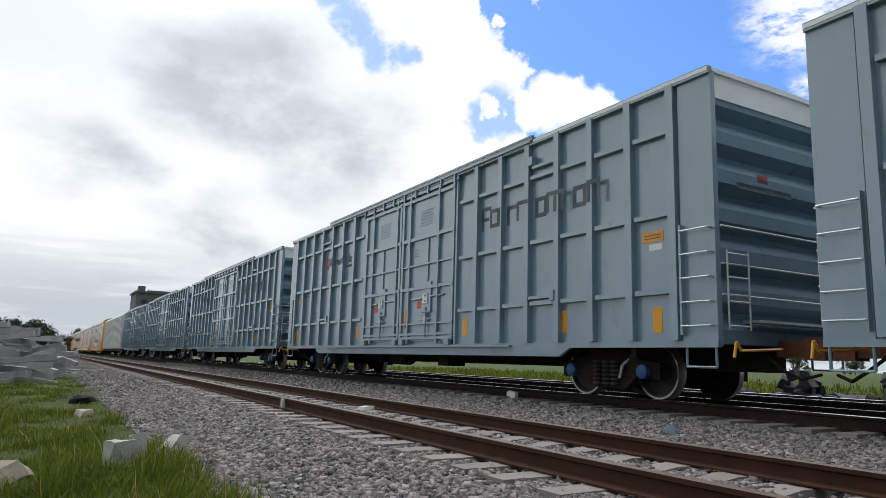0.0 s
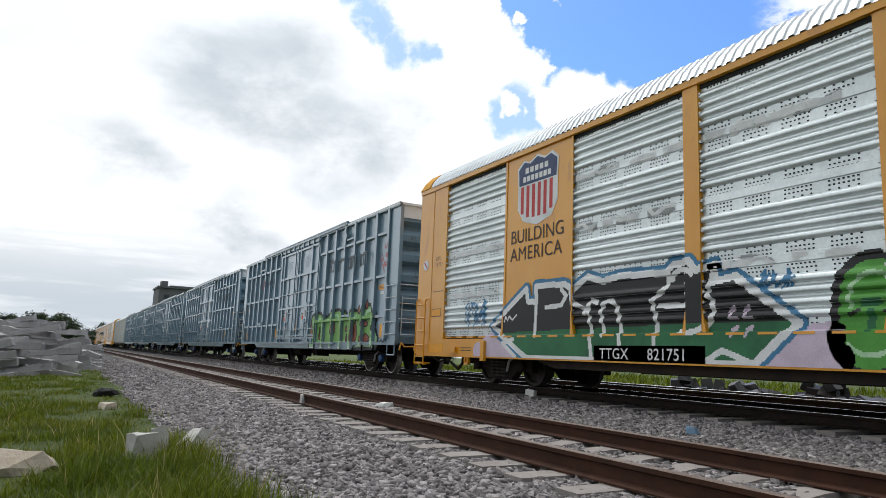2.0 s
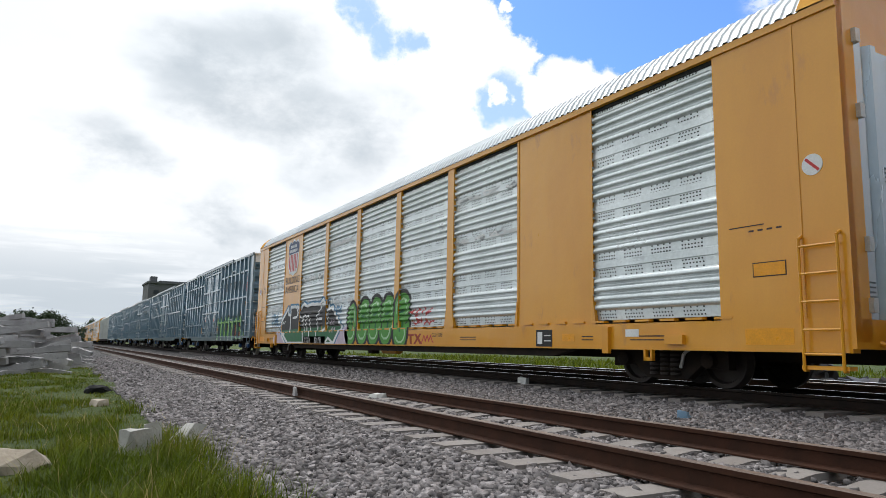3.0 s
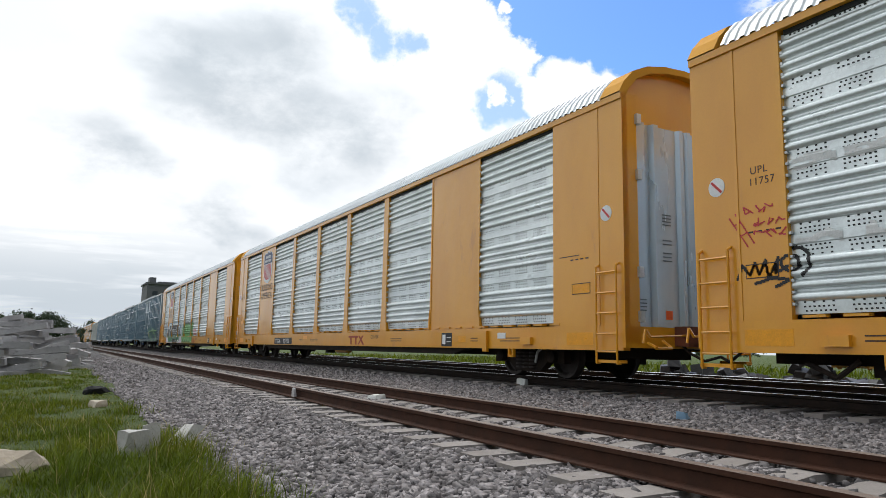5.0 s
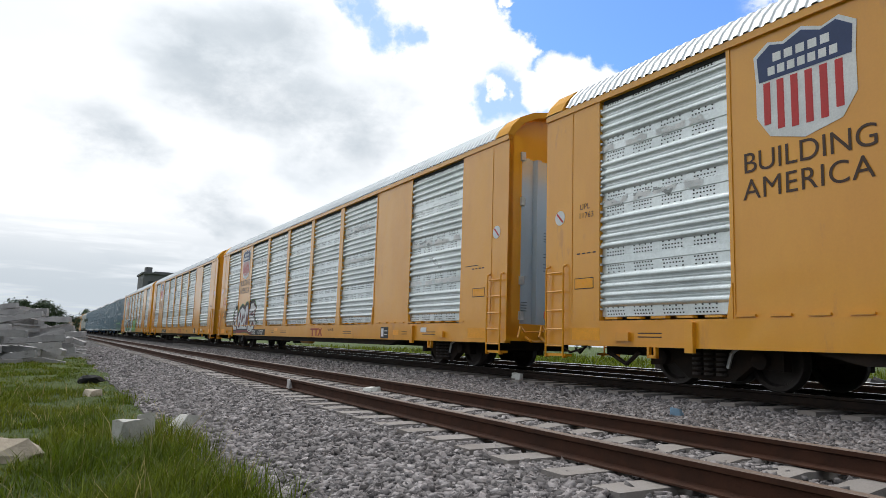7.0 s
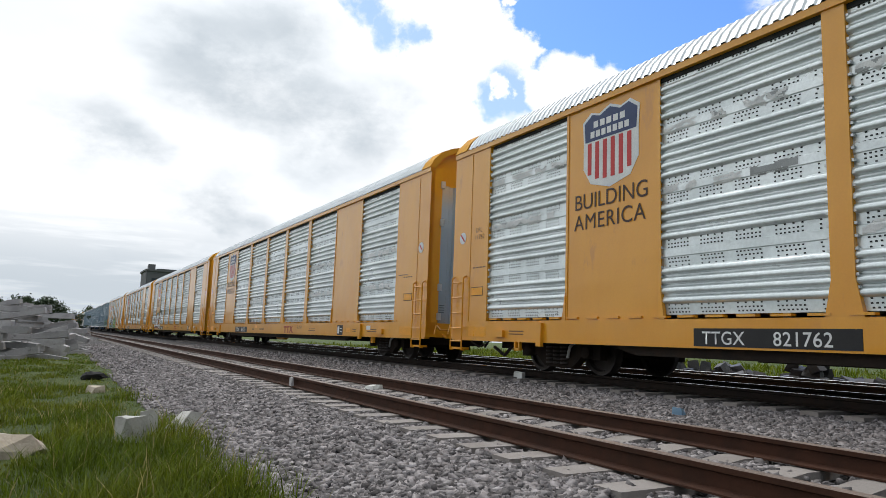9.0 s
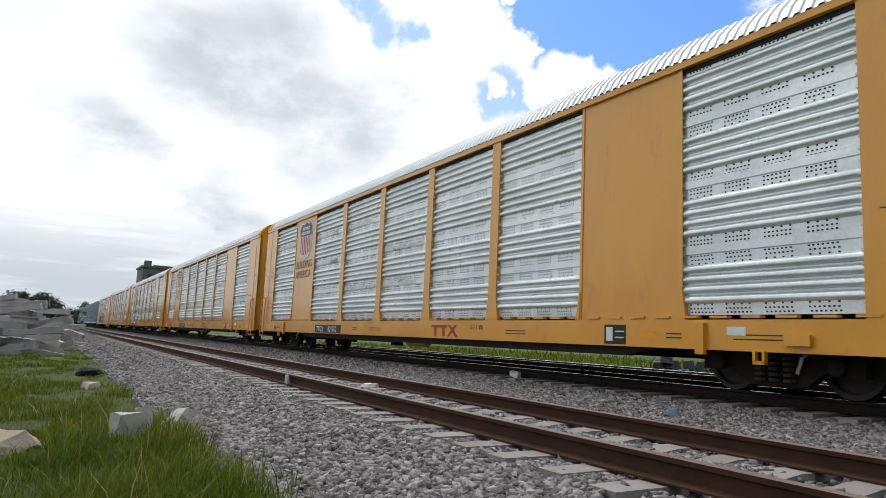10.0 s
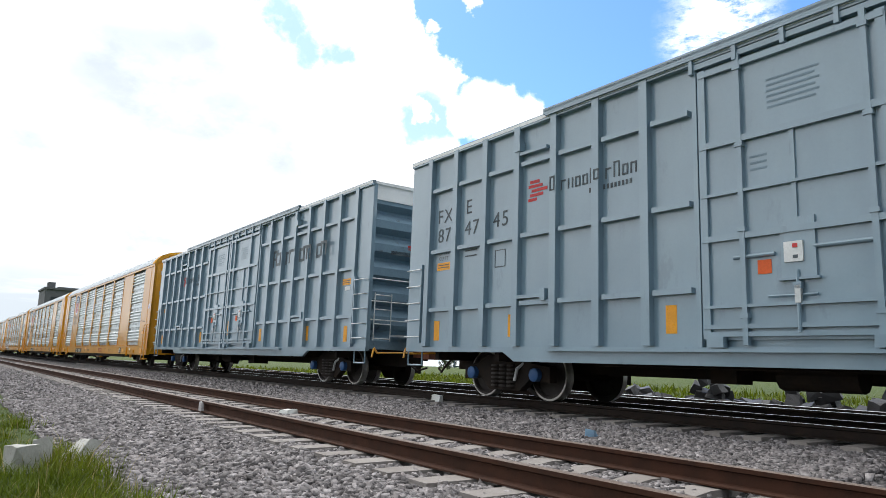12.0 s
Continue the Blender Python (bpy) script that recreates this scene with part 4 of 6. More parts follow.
def rack_marks(car, number):
    """Shield, slogan, number board and owner's mark on the near side."""
    L = RACK_L
    Y = lambda s: L / 2 - s
    x = -1.58
    c = 5.34
    outline = [(-0.52, 0.48), (-0.36, 0.62), (-0.2, 0.56), (0, 0.66), (0.2, 0.56), (0.36, 0.62), (0.52, 0.48), (0.5, 0.12)]
    lower = [(-0.5, 0.12), (-0.5, -0.35), (-0.36, -0.62), (0, -0.74), (0.36, -0.62), (0.5, -0.35), (0.5, 0.12)]
    zc = 4.13
    shield = part("shield", Shape().plate([(Y(c) - a * 1.38, zc + b * 1.08) for a, b in outline[:-1] + lower[::-1]], x - 0.004, x), WHITE, car, "shield sign with navy top and red stripes")
    part("shield_top", Shape().plate([(Y(c) - a * 1.28, zc + b) for a, b in outline + [(-0.5, 0.12)]], x - 0.008, x - 0.004), NAVY, shield)
    bars = Shape()
    for k in range(6):
        a = -0.575 + 0.2 * k
        bottom = -0.74 + 0.5 * abs(a + 0.05) ** 1.6
        bars.box(x - 0.008, x - 0.004, Y(c + a + 0.1), Y(c + a), zc + max(bottom, -0.68) + 0.06, zc + 0.09)
    part("stripe", bars, RED, shield)
    word = Shape()
    for k in range(5):
        word.box(x - 0.011, x - 0.008, Y(c - 0.42 + 0.168 * k + 0.12), Y(c - 0.42 + 0.168 * k), zc + 0.36, zc + 0.48)
    for k in range(7):
        word.box(x - 0.011, x - 0.008, Y(c - 0.50 + 0.144 * k + 0.105), Y(c - 0.50 + 0.144 * k), zc + 0.18, zc + 0.3)
    part("shield_lettering", word, WHITE, shield)
    side_text("BUILDING", 0.41, 4.40, 3.02, x - 0.004, L, BROWN_LETTER, car, 1.0, 0.0)
    side_text("AMERICA", 0.41, 4.40, 2.64, x - 0.004, L, BROWN_LETTER, car, 1.06, 0.0)
    board = part("number_board", Shape().box(-1.606, -1.60, Y(9.6), Y(7.15), 0.60, 0.86), BLACK, car, "black number board with white figures")
    side_text("TTGX", 0.26, 7.3, 0.635, -1.609, L, WHITE, car, 1.05, 0.002)
    side_text(number, 0.26, 8.44, 0.635, -1.609, L, WHITE, car, 1.05, 0.002)
    mark = Shape()
    for s in (15.72, 16.12):
        mark.plate([(Y(s), 0.83), (Y(s), 0.89), (Y(s + 0.38), 0.89), (Y(s + 0.38), 0.83), (Y(s + 0.25), 0.83), (Y(s + 0.27), 0.62), (Y(s + 0.17), 0.62), (Y(s + 0.14), 0.83)], -1.605, -1.60)
    mark.plate([(Y(16.52), 0.89), (Y(16.64), 0.89), (Y(17.0), 0.62), (Y(16.87), 0.62)], -1.605, -1.60)
    mark.plate([(Y(16.84), 0.89), (Y(16.95), 0.89), (Y(16.60), 0.62), (Y(16.50), 0.62)], -1.608, -1.6055)
    part("owner_mark", mark, RED_LETTER, car, "brick red owner mark drawn as bars")
    side_text("GLH188", 0.15, 17.5, 0.80, -1.603, L, BROWN_LETTER, car, 1.1)
    small = Shape()
    for s, w in ((10.6, 0.35), (11.9, 0.8), (18.9, 0.7), (23.2, 0.3), (24.4, 0.5), (24.9, 0.4), (2.4, 0.5)):
        for z in (0.72, 0.78):
            small.box(-1.603, -1.60, Y(s + w), Y(s), z, z + 0.018)
    side_text("UPL", 0.15, 0.98, 3.02, -1.603, L, BROWN_LETTER, car, 1.1)
    side_text("11" + number[3:], 0.15, 0.95, 2.86, -1.603, L, BROWN_LETTER, car, 1.1)
    small.box(-1.604, -1.60, Y(26.95), Y(26.4), 2.28, 2.295)
    tagged(part("stencil_mark", small, BROWN_LETTER, car, "small dark stencil marks"), kind="stuff")
    plates = Shape().box(-1.606, -1.60, Y(22.35), Y(21.85), 0.6, 0.92)
    plate = part("data_plate", plates, BLACK, car, "black data plate with white print")
    part("print", Shape().box(-1.609, -1.606, Y(22.05), Y(21.9), 0.65, 0.88).box(-1.609, -1.606, Y(22.31), Y(22.11), 0.8, 0.82).box(-1.609, -1.606, Y(22.31), Y(22.11), 0.7, 0.72), WHITE, plate)
    part("white_tag", Shape().box(-1.606, -1.60, Y(24.6), Y(24.3), 0.78, 0.9), WHITE, car)
    part("orange_patch", Shape().box(-1.603, -1.60, Y(11.5), Y(11.05), 0.8, 0.92).box(-1.603, -1.60, Y(23.0), Y(22.65), 0.7, 0.84), REFLECT, car)


def drop(s, z, w, h, lean=0.0):
    """The outline of a drop: round below, pointed above."""
    pts = []
    for k in range(15):
        a = math.pi * (0.5 + 2 * k / 15)
        up = 0.5 + 0.5 * math.sin(a)
        pts.append((s + w / 2 * math.cos(a) * (1.15 - 0.9 * up ** 1.6) + lean * up, z + h * up))
    return pts


def arc(s, z, w, h, a0, a1, n=9):
    return [(s + w * math.cos(radians(a0 + (a1 - a0) * k / n)), z + h * math.sin(radians(a0 + (a1 - a0) * k / n))) for k in range(n + 1)]


def shut(path):
    return path + path[:1]


def scribble(seed, s, z, w, h, n):
    rnd = random.Random(seed)
    return [[(s + w * (k + rnd.random() * 1.6) / n, z + h * rnd.random()) for _ in range(4)] for k in range(n)]


def smears(car, seed):
    """Chalky repair smears along the flat strips of a few screens."""
    rnd = random.Random(seed)
    for s0, s1 in SCREENS[:1] + rnd.sample(SCREENS[1:], 3):
        for zc in rnd.sample((2.05, 3.05, 4.04), 2):
            pale, dull = [], []
            s = s0 + 0.1
            while s < s1 - 0.4:
                w = rnd.uniform(0.15, 0.7)
                for _ in range(3):
                    (pale if rnd.random() < 0.85 else dull).append([(min(s + w * f, s1 - 0.1), zc + rnd.uniform(-0.075, 0.075)) for f in (0, 0.2 + 0.2 * rnd.random(), 0.7, 1)])
                s += w + rnd.uniform(0.0, 0.35)
            patch = spray("smear", [(dull, 0.03, SMEAR_DARK), (pale, rnd.uniform(0.02, 0.04), SMEAR)], (s0 + 0.03, s1 - 0.03, zc - 0.14, zc + 0.14), 0.02, rack_depth, RACK_L, car, "chalky white smear on the screen")
            tagged(patch, kind="stuff")


# ---- the train ----
SPEED, TRACK_X, RAIL_Z = 16.5, 9.8525, 0.115
CARS = []      # (car, place of its centre along the track at the start)


def build_train():
    box = build_boxcar()
    box_name(box)
    plain = []
    # front ends of the box cars, back along the train, and of the car carriers
    fronts = [69.0, 47.7, 26.4, 5.03, -163.65, -185.28]
    for k, f in enumerate(fronts):
        car = box if k == 0 else copy_thing(box, Matrix())
        CARS.append((car, f - BOX_L / 2))
        plain.append(car)
    box_number(plain[4], ("87", "48", "15"))
    box_number(plain[5], ("87", "47", "45"))
    box_number(plain[3], ("87", "47", "95"))
    for k in (0, 1, 2, 4, 5):
        plain[k]["label"] = "clean blue-grey ribbed steel box car with two doors"
    q = plain[3]
    q["label"] = "blue-grey ribbed box car with green graffiti low on its side"
    body = [(12.1, 0.70), (12.12, 1.3), (12.3, 1.86), (12.75, 1.97), (13.2, 1.9), (13.7, 1.78), (14.3, 1.97), (15.0, 2.02), (15.55, 1.92), (15.95, 1.74), (16.4, 1.93), (16.85, 1.88), (17.2, 1.8), (17.5, 2.08), (17.95, 2.02), (18.3, 1.72),
            (18.2, 1.45), (17.9, 1.36), (18.3, 1.24), (18.48, 1.0), (18.35, 0.80), (16.6, 0.76), (16.4, 0.70)]
    drips = [drop(12.35, 0.95, 0.3, 0.75, -0.1), drop(13.0, 1.02, 0.34, 0.34), drop(14.2, 0.8, 0.3, 0.26), drop(14.48, 1.2, 0.26, 0.42, 0.08), drop(15.1, 1.2, 0.28, 0.4, 0.1), drop(15.75, 1.28, 0.2, 0.22), drop(15.8, 0.82, 0.16, 0.4), drop(16.5, 0.88, 0.44, 0.78, 0.08), drop(17.45, 1.42, 0.44, 0.2), drop(17.5, 0.92, 0.75, 0.28), drop(16.85, 1.86, 0.26, 0.26), drop(17.5, 1.98, 0.24, 0.3), drop(13.7, 0.72, 0.2, 0.15), drop(16.1, 1.84, 0.18, 0.26)]
    spray("graffiti", [([shut(body)], 0.11, BLACK), ([body], 0, G_LEAF), ([[(12.1, 0.70), (12.15, 0.95), (14.0, 0.9), (16.2, 1.0), (17.2, 0.95), (18.45, 1.1), (18.35, 0.80), (16.6, 0.76), (16.4, 0.70)]], 0, G_LIME), ([arc(12.75, 1.4, 0.42, 0.42, 160, 40), arc(14.6, 1.25, 0.9, 0.62, 130, 45), arc(16.5, 1.3, 0.35, 0.5, 130, 60), arc(17.75, 1.6, 0.4, 0.33, 150, -40), arc(17.95, 1.02, 0.4, 0.24, 60, -70), [(15.0, 1.1), (15.3, 1.5), (15.55, 1.72)], [(13.4, 1.2), (13.5, 1.55)], [(16.0, 1.05), (16.05, 1.5)]], 0.05, G_LIME),
                       (drips, 0, G_DRIP), ([shut(d) for d in drips], 0.026, BLACK), ([[(12.1, 0.72), (16.4, 0.72)]], 0.02, WHITE),
                       ([[(19.15, 1.45), (19.4, 1.6), (19.2, 1.5), (19.45, 1.42), (19.3, 1.36), (19.2, 1.25)], [(18.65, 0.93), (18.8, 1.02), (18.9, 0.9), (19.0, 1.02), (19.15, 0.92), (19.3, 1.0)]], 0.022, BLACK)],
          (11.8, 19.8, 0.66, 2.4), 0.02, box_depth, BOX_L, q, "green and white bubble graffiti with brown drops")
    tagged(spray("tag", [(scribble(9, 18.7, 3.72, 0.6, 0.2, 4) + scribble(10, 18.75, 3.45, 0.7, 0.2, 5) + scribble(15, 18.85, 3.18, 0.6, 0.2, 4) + [[(18.35, 3.6), (18.8, 3.0)], [(18.5, 3.65), (18.95, 3.05)], [(18.45, 3.42), (18.62, 3.48)], [(18.6, 3.25), (18.76, 3.3)]], 0.012, RED)], (18.3, 19.75, 2.9, 4.2), 0.012, box_depth, BOX_L, q, "thin red scrawled tag"), kind="stuff")

    rack = build_rack()
    racks = [rack]
    for k in range(5):
        car = rack if k == 0 else copy_thing(rack, Matrix())
        if k:
            racks.append(car)
        CARS.append((car, (-16.27, -45.85, -75.44, -104.85, -134.25)[k] - RACK_L / 2))
    far = []
    for k in range(7):
        car = copy_thing(rack, Matrix())
        car["label"] = "distant yellow car carrier with pale dusty screens"
        CARS.append((car, 122.1 + 29.5 * k + RACK_L / 2))
    # one pale covered car between the box cars and the leading car carriers
    hop = build_pale_car()
    CARS.append((hop, 105.6))
    extra = copy_thing(box, Matrix())
    extra["label"] = "clean blue-grey ribbed steel box car with two doors"
    CARS.append((extra, 70.45 + BOX_L / 2))
    for car, number in zip(racks, ("821751", "821755", "821757", "821763", "821762")):
        rack_marks(car, number)
    a1, a3 = racks[0], racks[2]
    for car, seed in ((racks[0], 1), (racks[2], 2), (racks[3], 3), (racks[4], 4)):
        smears(car, seed)
    a1["label"] = "yellow car carrier with green, black and lilac graffiti"
    a3["label"] = "yellow car carrier with white bubble graffiti"
    # dark piece with white outlines, then green bubble letters, then red tags
    slab = [(3.75, 1.26), (5.05, 2.02), (5.1, 1.75), (5.4, 1.72), (5.38, 2.05), (6.3, 2.02), (6.5, 1.92), (6.9, 2.12), (7.3, 2.0), (7.75, 2.06), (8.8, 2.02), (8.95, 2.14), (9.3, 2.16), (9.45, 2.0), (9.75, 2.06), (9.72, 1.8), (10.1, 1.86), (11.05, 1.17), (10.4, 0.6), (5.1, 0.6)]
    inner = [[(5.4, 1.72), (5.36, 1.05)], [(5.72, 1.6), (6.2, 1.62), (6.35, 1.8), (6.2, 1.92)], [(6.45, 1.95), (6.5, 1.65), (6.95, 1.5), (7.08, 0.64)], [(6.85, 1.45), (7.05, 1.68), (7.2, 1.62)], arc(7.5, 1.4, 0.22, 0.24, 180, 0), [(7.3, 1.4), (7.34, 1.05)], [(7.74, 1.4), (7.79, 0.88)],
             [(8.86, 2.02), (8.84, 1.8), (8.5, 1.58), (8.6, 1.3), (8.58, 0.9)], [(8.66, 1.5), (9.2, 1.48)], arc(9.25, 1.4, 0.48, 0.34, 250, 400), arc(9.15, 1.9, 0.22, 0.14, 20, 180), [(9.62, 1.62), (9.7, 1.95)], [(10.4, 0.62), (9.9, 0.8), (9.6, 0.64)], [(4.7, 0.62), (4.2, 0.9), (4.6, 0.98)]]
    spray("graffiti", [([[(3.2, 0.72), (4.6, 0.75)], [(3.6, 0.9), (4.3, 1.1)], [(9.8, 0.7), (11.6, 0.72)], [(10.8, 0.9), (11.5, 0.98)]], 0.2, G_LILAC), ([shut(slab)], 0.13, G_BLUE), ([slab], 0, BLACK), ([[(4.3, 0.98), (4.1, 1.12), (6.5, 1.16), (9.0, 1.2), (10.9, 1.2), (11.0, 1.15), (10.4, 0.6), (5.1, 0.6)]], 0, G_DEEP), ([shut(slab)], 0.06, WHITE), (inner, 0.045, WHITE),
                       ([[(4.25, 1.36), (4.3, 1.46), (4.37, 1.38), (4.45, 1.47), (4.55, 1.38), (4.7, 1.48)]], 0.018, WHITE),
                       ([[(10.0, 1.36), (10.1, 1.42), (10.0, 1.26), (10.14, 1.26)], [(10.24, 1.36), (10.34, 1.42), (10.24, 1.26), (10.38, 1.26)], [(10.02, 1.1), (10.12, 1.14), (10.04, 1.0)], [(10.26, 1.1), (10.36, 1.14), (10.28, 1.0)]], 0.022, G_LILAC), (scribble(14, 10.5, 1.62, 0.5, 0.3, 6), 0.02, G_BLUE)],
          (2.8, 11.9, 0.60, 2.75), 0.02, rack_depth, RACK_L, a1, "dark green and black lettering outlined in white and blue")
    lobes = [(11.98, 1.0, 1.5), (12.92, 1.0, 1.58), (13.8, 1.0, 1.6), (14.68, 1.0, 1.6), (15.65, 0.9, 1.62)]
    coats = [([[(s, z0), (s + 0.06, z1)] for s, z0, z1 in lobes], 0.52, BLACK)]
    for s, z0, z1 in lobes:
        coats += [([[(s, z0), (s + 0.06, z1)]], 0.46, BLACK), ([[(s, z0), (s + 0.06, z1)]], 0.41, G_GREEN), ([arc(s + 0.05, z1 - 0.05, 0.3, 0.3, 200, -30), arc(s, z0 + 0.02, 0.3, 0.26, 20, -150)], 0.03, G_LIME), ([[(s - 0.08, z1 - 0.12), (s + 0.1, z1 - 0.1)], [(s - 0.02, z0 + 0.08), (s + 0.02, z0 + 0.28)]], 0.05, G_DEEP), ([[(s - 0.25, z0 + 0.25), (s - 0.12, z0 + 0.3)], [(s + 0.3, z0 + 0.32), (s + 0.18, z0 + 0.28)]], 0.022, BLACK)]
    spray("graffiti", coats, (11.3, 16.4, 0.60, 2.45), 0.02, rack_depth, RACK_L, a1, "green bubble graffiti outlined in black")
    tagged(spray("tag", [(scribble(11, 16.1, 1.35, 1.2, 0.22, 7) + scribble(16, 16.2, 1.12, 1.2, 0.18, 7), 0.018, RED)], (15.5, 17.9, 1.05, 1.8), 0.016, rack_depth, RACK_L, a1, "red scrawled tag on the screen"), kind="stuff")
    tagged(spray("tag", [([[(16.95, 0.66)] + [(17.0 + 0.09 * k, 0.7 + 0.14 * (k % 2)) for k in range(7)] + [(17.6, 0.66)]], 0.02, RED)], (16.8, 17.9, 0.6, 0.95), 0.016, rack_depth, RACK_L, a1, "small red scrawled tag on the sill"), kind="stuff")
    tagged(spray("tag", [(scribble(13, 2.5, 1.2, 0.9, 0.75, 9), 0.024, G_BLUE)], (2.2, 3.9, 1.08, 2.1), 0.018, rack_depth, RACK_L, a1, "blue scrawled tag"), kind="stuff")
    mass = [[(3.42, 0.82), (3.5, 1.15), (3.4, 1.55), (3.6, 1.86), (3.9, 1.9), (4.2, 1.72), (4.3, 1.2), (4.2, 0.82)], [(4.35, 0.84), (4.4, 1.5), (4.75, 1.82), (5.2, 1.97), (5.65, 1.85), (5.8, 1.7), (5.9, 2.0), (6.2, 2.06), (6.38, 1.8), (6.3, 1.3), (6.36, 0.86)],
            [(6.5, 0.84), (6.48, 1.9), (6.7, 2.1), (7.2, 2.1), (7.55, 1.85), (7.3, 1.5), (7.7, 1.2), (7.55, 0.86), (7.1, 0.74)]]
    holes = [drop(3.95, 0.98, 0.3, 0.42), drop(3.5, 1.28, 0.16, 0.3), drop(4.75, 0.95, 0.34, 0.3), drop(4.85, 1.3, 0.26, 0.46, 0.05), drop(5.25, 1.2, 0.28, 0.38, 0.12), drop(5.65, 1.38, 0.24, 0.3, -0.06), drop(5.72, 1.0, 0.2, 0.28), drop(6.1, 0.98, 0.3, 0.66, 0.08), drop(7.0, 1.52, 0.5, 0.18), drop(7.1, 1.0, 0.44, 0.22), drop(5.85, 1.92, 0.24, 0.18), drop(6.5, 2.0, 0.24, 0.2)]
    spray("graffiti", [([shut(m) for m in mass], 0.17, G_GREEN), ([shut(m) for m in mass], 0.14, BLACK), ([[(s + 0.03, z - 0.06) for s, z in shut(m)] for m in mass], 0.1, G_MAROON), (mass, 0, G_SILVER), ([shut(m) for m in mass], 0.03, BLACK), (holes, 0, G_MAROON), ([shut(d) for d in holes], 0.02, BLACK), ([arc(6.9, 0.95, 0.5, 0.2, 200, 300), arc(3.85, 1.55, 0.22, 0.22, 150, 40)], 0.02, WHITE)],
          (3.0, 8.4, 0.60, 2.45), 0.02, rack_depth, RACK_L, a3, "white bubble graffiti outlined in black, maroon and green")
    tagged(spray("tag", [([[(0.72, 1.58), (0.8, 1.76), (0.92, 1.62), (1.0, 1.78), (1.06, 1.62), (1.16, 1.8), (1.2, 1.55), (1.35, 1.82), (1.3, 1.62), (1.48, 1.7)], arc(1.5, 1.74, 0.12, 0.1, 0, 340), arc(1.55, 1.74, 0.2, 0.2, -60, 100), [(1.0, 1.5), (1.25, 1.56), (1.5, 1.52), (1.3, 1.44)]], 0.022, BLACK)], (0.5, 1.8, 1.35, 2.1), 0.014, rack_depth, RACK_L, a3, "black scrawled tag"), kind="stuff")
    tagged(spray("tag", [(scribble(22, 0.85, 2.46, 0.4, 0.12, 4) + scribble(23, 0.9, 2.28, 0.5, 0.12, 4) + scribble(24, 0.98, 2.1, 0.45, 0.12, 4) + [[(0.62, 2.45), (0.9, 2.02)], [(0.72, 2.5), (1.0, 2.06)], [(0.7, 2.34), (0.8, 2.38)], [(0.8, 2.18), (0.9, 2.22)]], 0.01, RED)], (0.5, 1.6, 1.95, 2.75), 0.01, rack_depth, RACK_L, a3, "thin red scrawled tag"), kind="stuff")


def build_pale_car():
    car = thing("covered_car", "off-white tall covered freight car far ahead", "rail car")
    L, h = 26.9, 13.45
    body = Shape().extrude([(-1.55, 0.9), (-1.6, 1.2), (-1.6, 4.9), (-1.2, 5.3), (0, 5.45), (1.2, 5.3), (1.6, 4.9), (1.6, 1.2), (1.55, 0.9)], -h, h)
    part("body", body, WHITE_CAR, car)
    for y in np.arange(-h + 0.4, h, 1.5):
        part("rib", Shape().box(-1.66, -1.6, y - 0.06, y + 0.06, 1.0, 4.9), WHITE_CAR, car)
    part("underframe", Shape().box(-1.4, 1.4, -h + 0.3, h - 0.3, 0.55, 0.9), UNDER, car)
    for y in (h - 3.4, -h + 3.4):
        add_truck(car, y, 0.42, UNDER)
    add_coupler(car, h, 1, UNDER)
    add_coupler(car, -h, -1, UNDER)
    return car


# ---- ground and tracks ----
def rise(x):
    """Height of the ballast across the tracks."""
    return float(np.interp(x, [-50, 1.2, 1.7, 2.6, 3.0, 5.6, 6.6, 7.4, 8.15, 8.6, 11.6, 12.4, 16.0, 18.5, 60], [-0.52, -0.44, -0.36, -0.24, -0.215, -0.215, -0.27, -0.24, -0.165, -0.115, -0.1, -0.12, -0.12, -0.5, -0.52]))


def lump(x, y):
    return 0.05 * noise.noise((x * 0.5, y * 0.35, 1.0)) + 0.03 * noise.noise((x * 1.7, y * 1.7, 4.0))


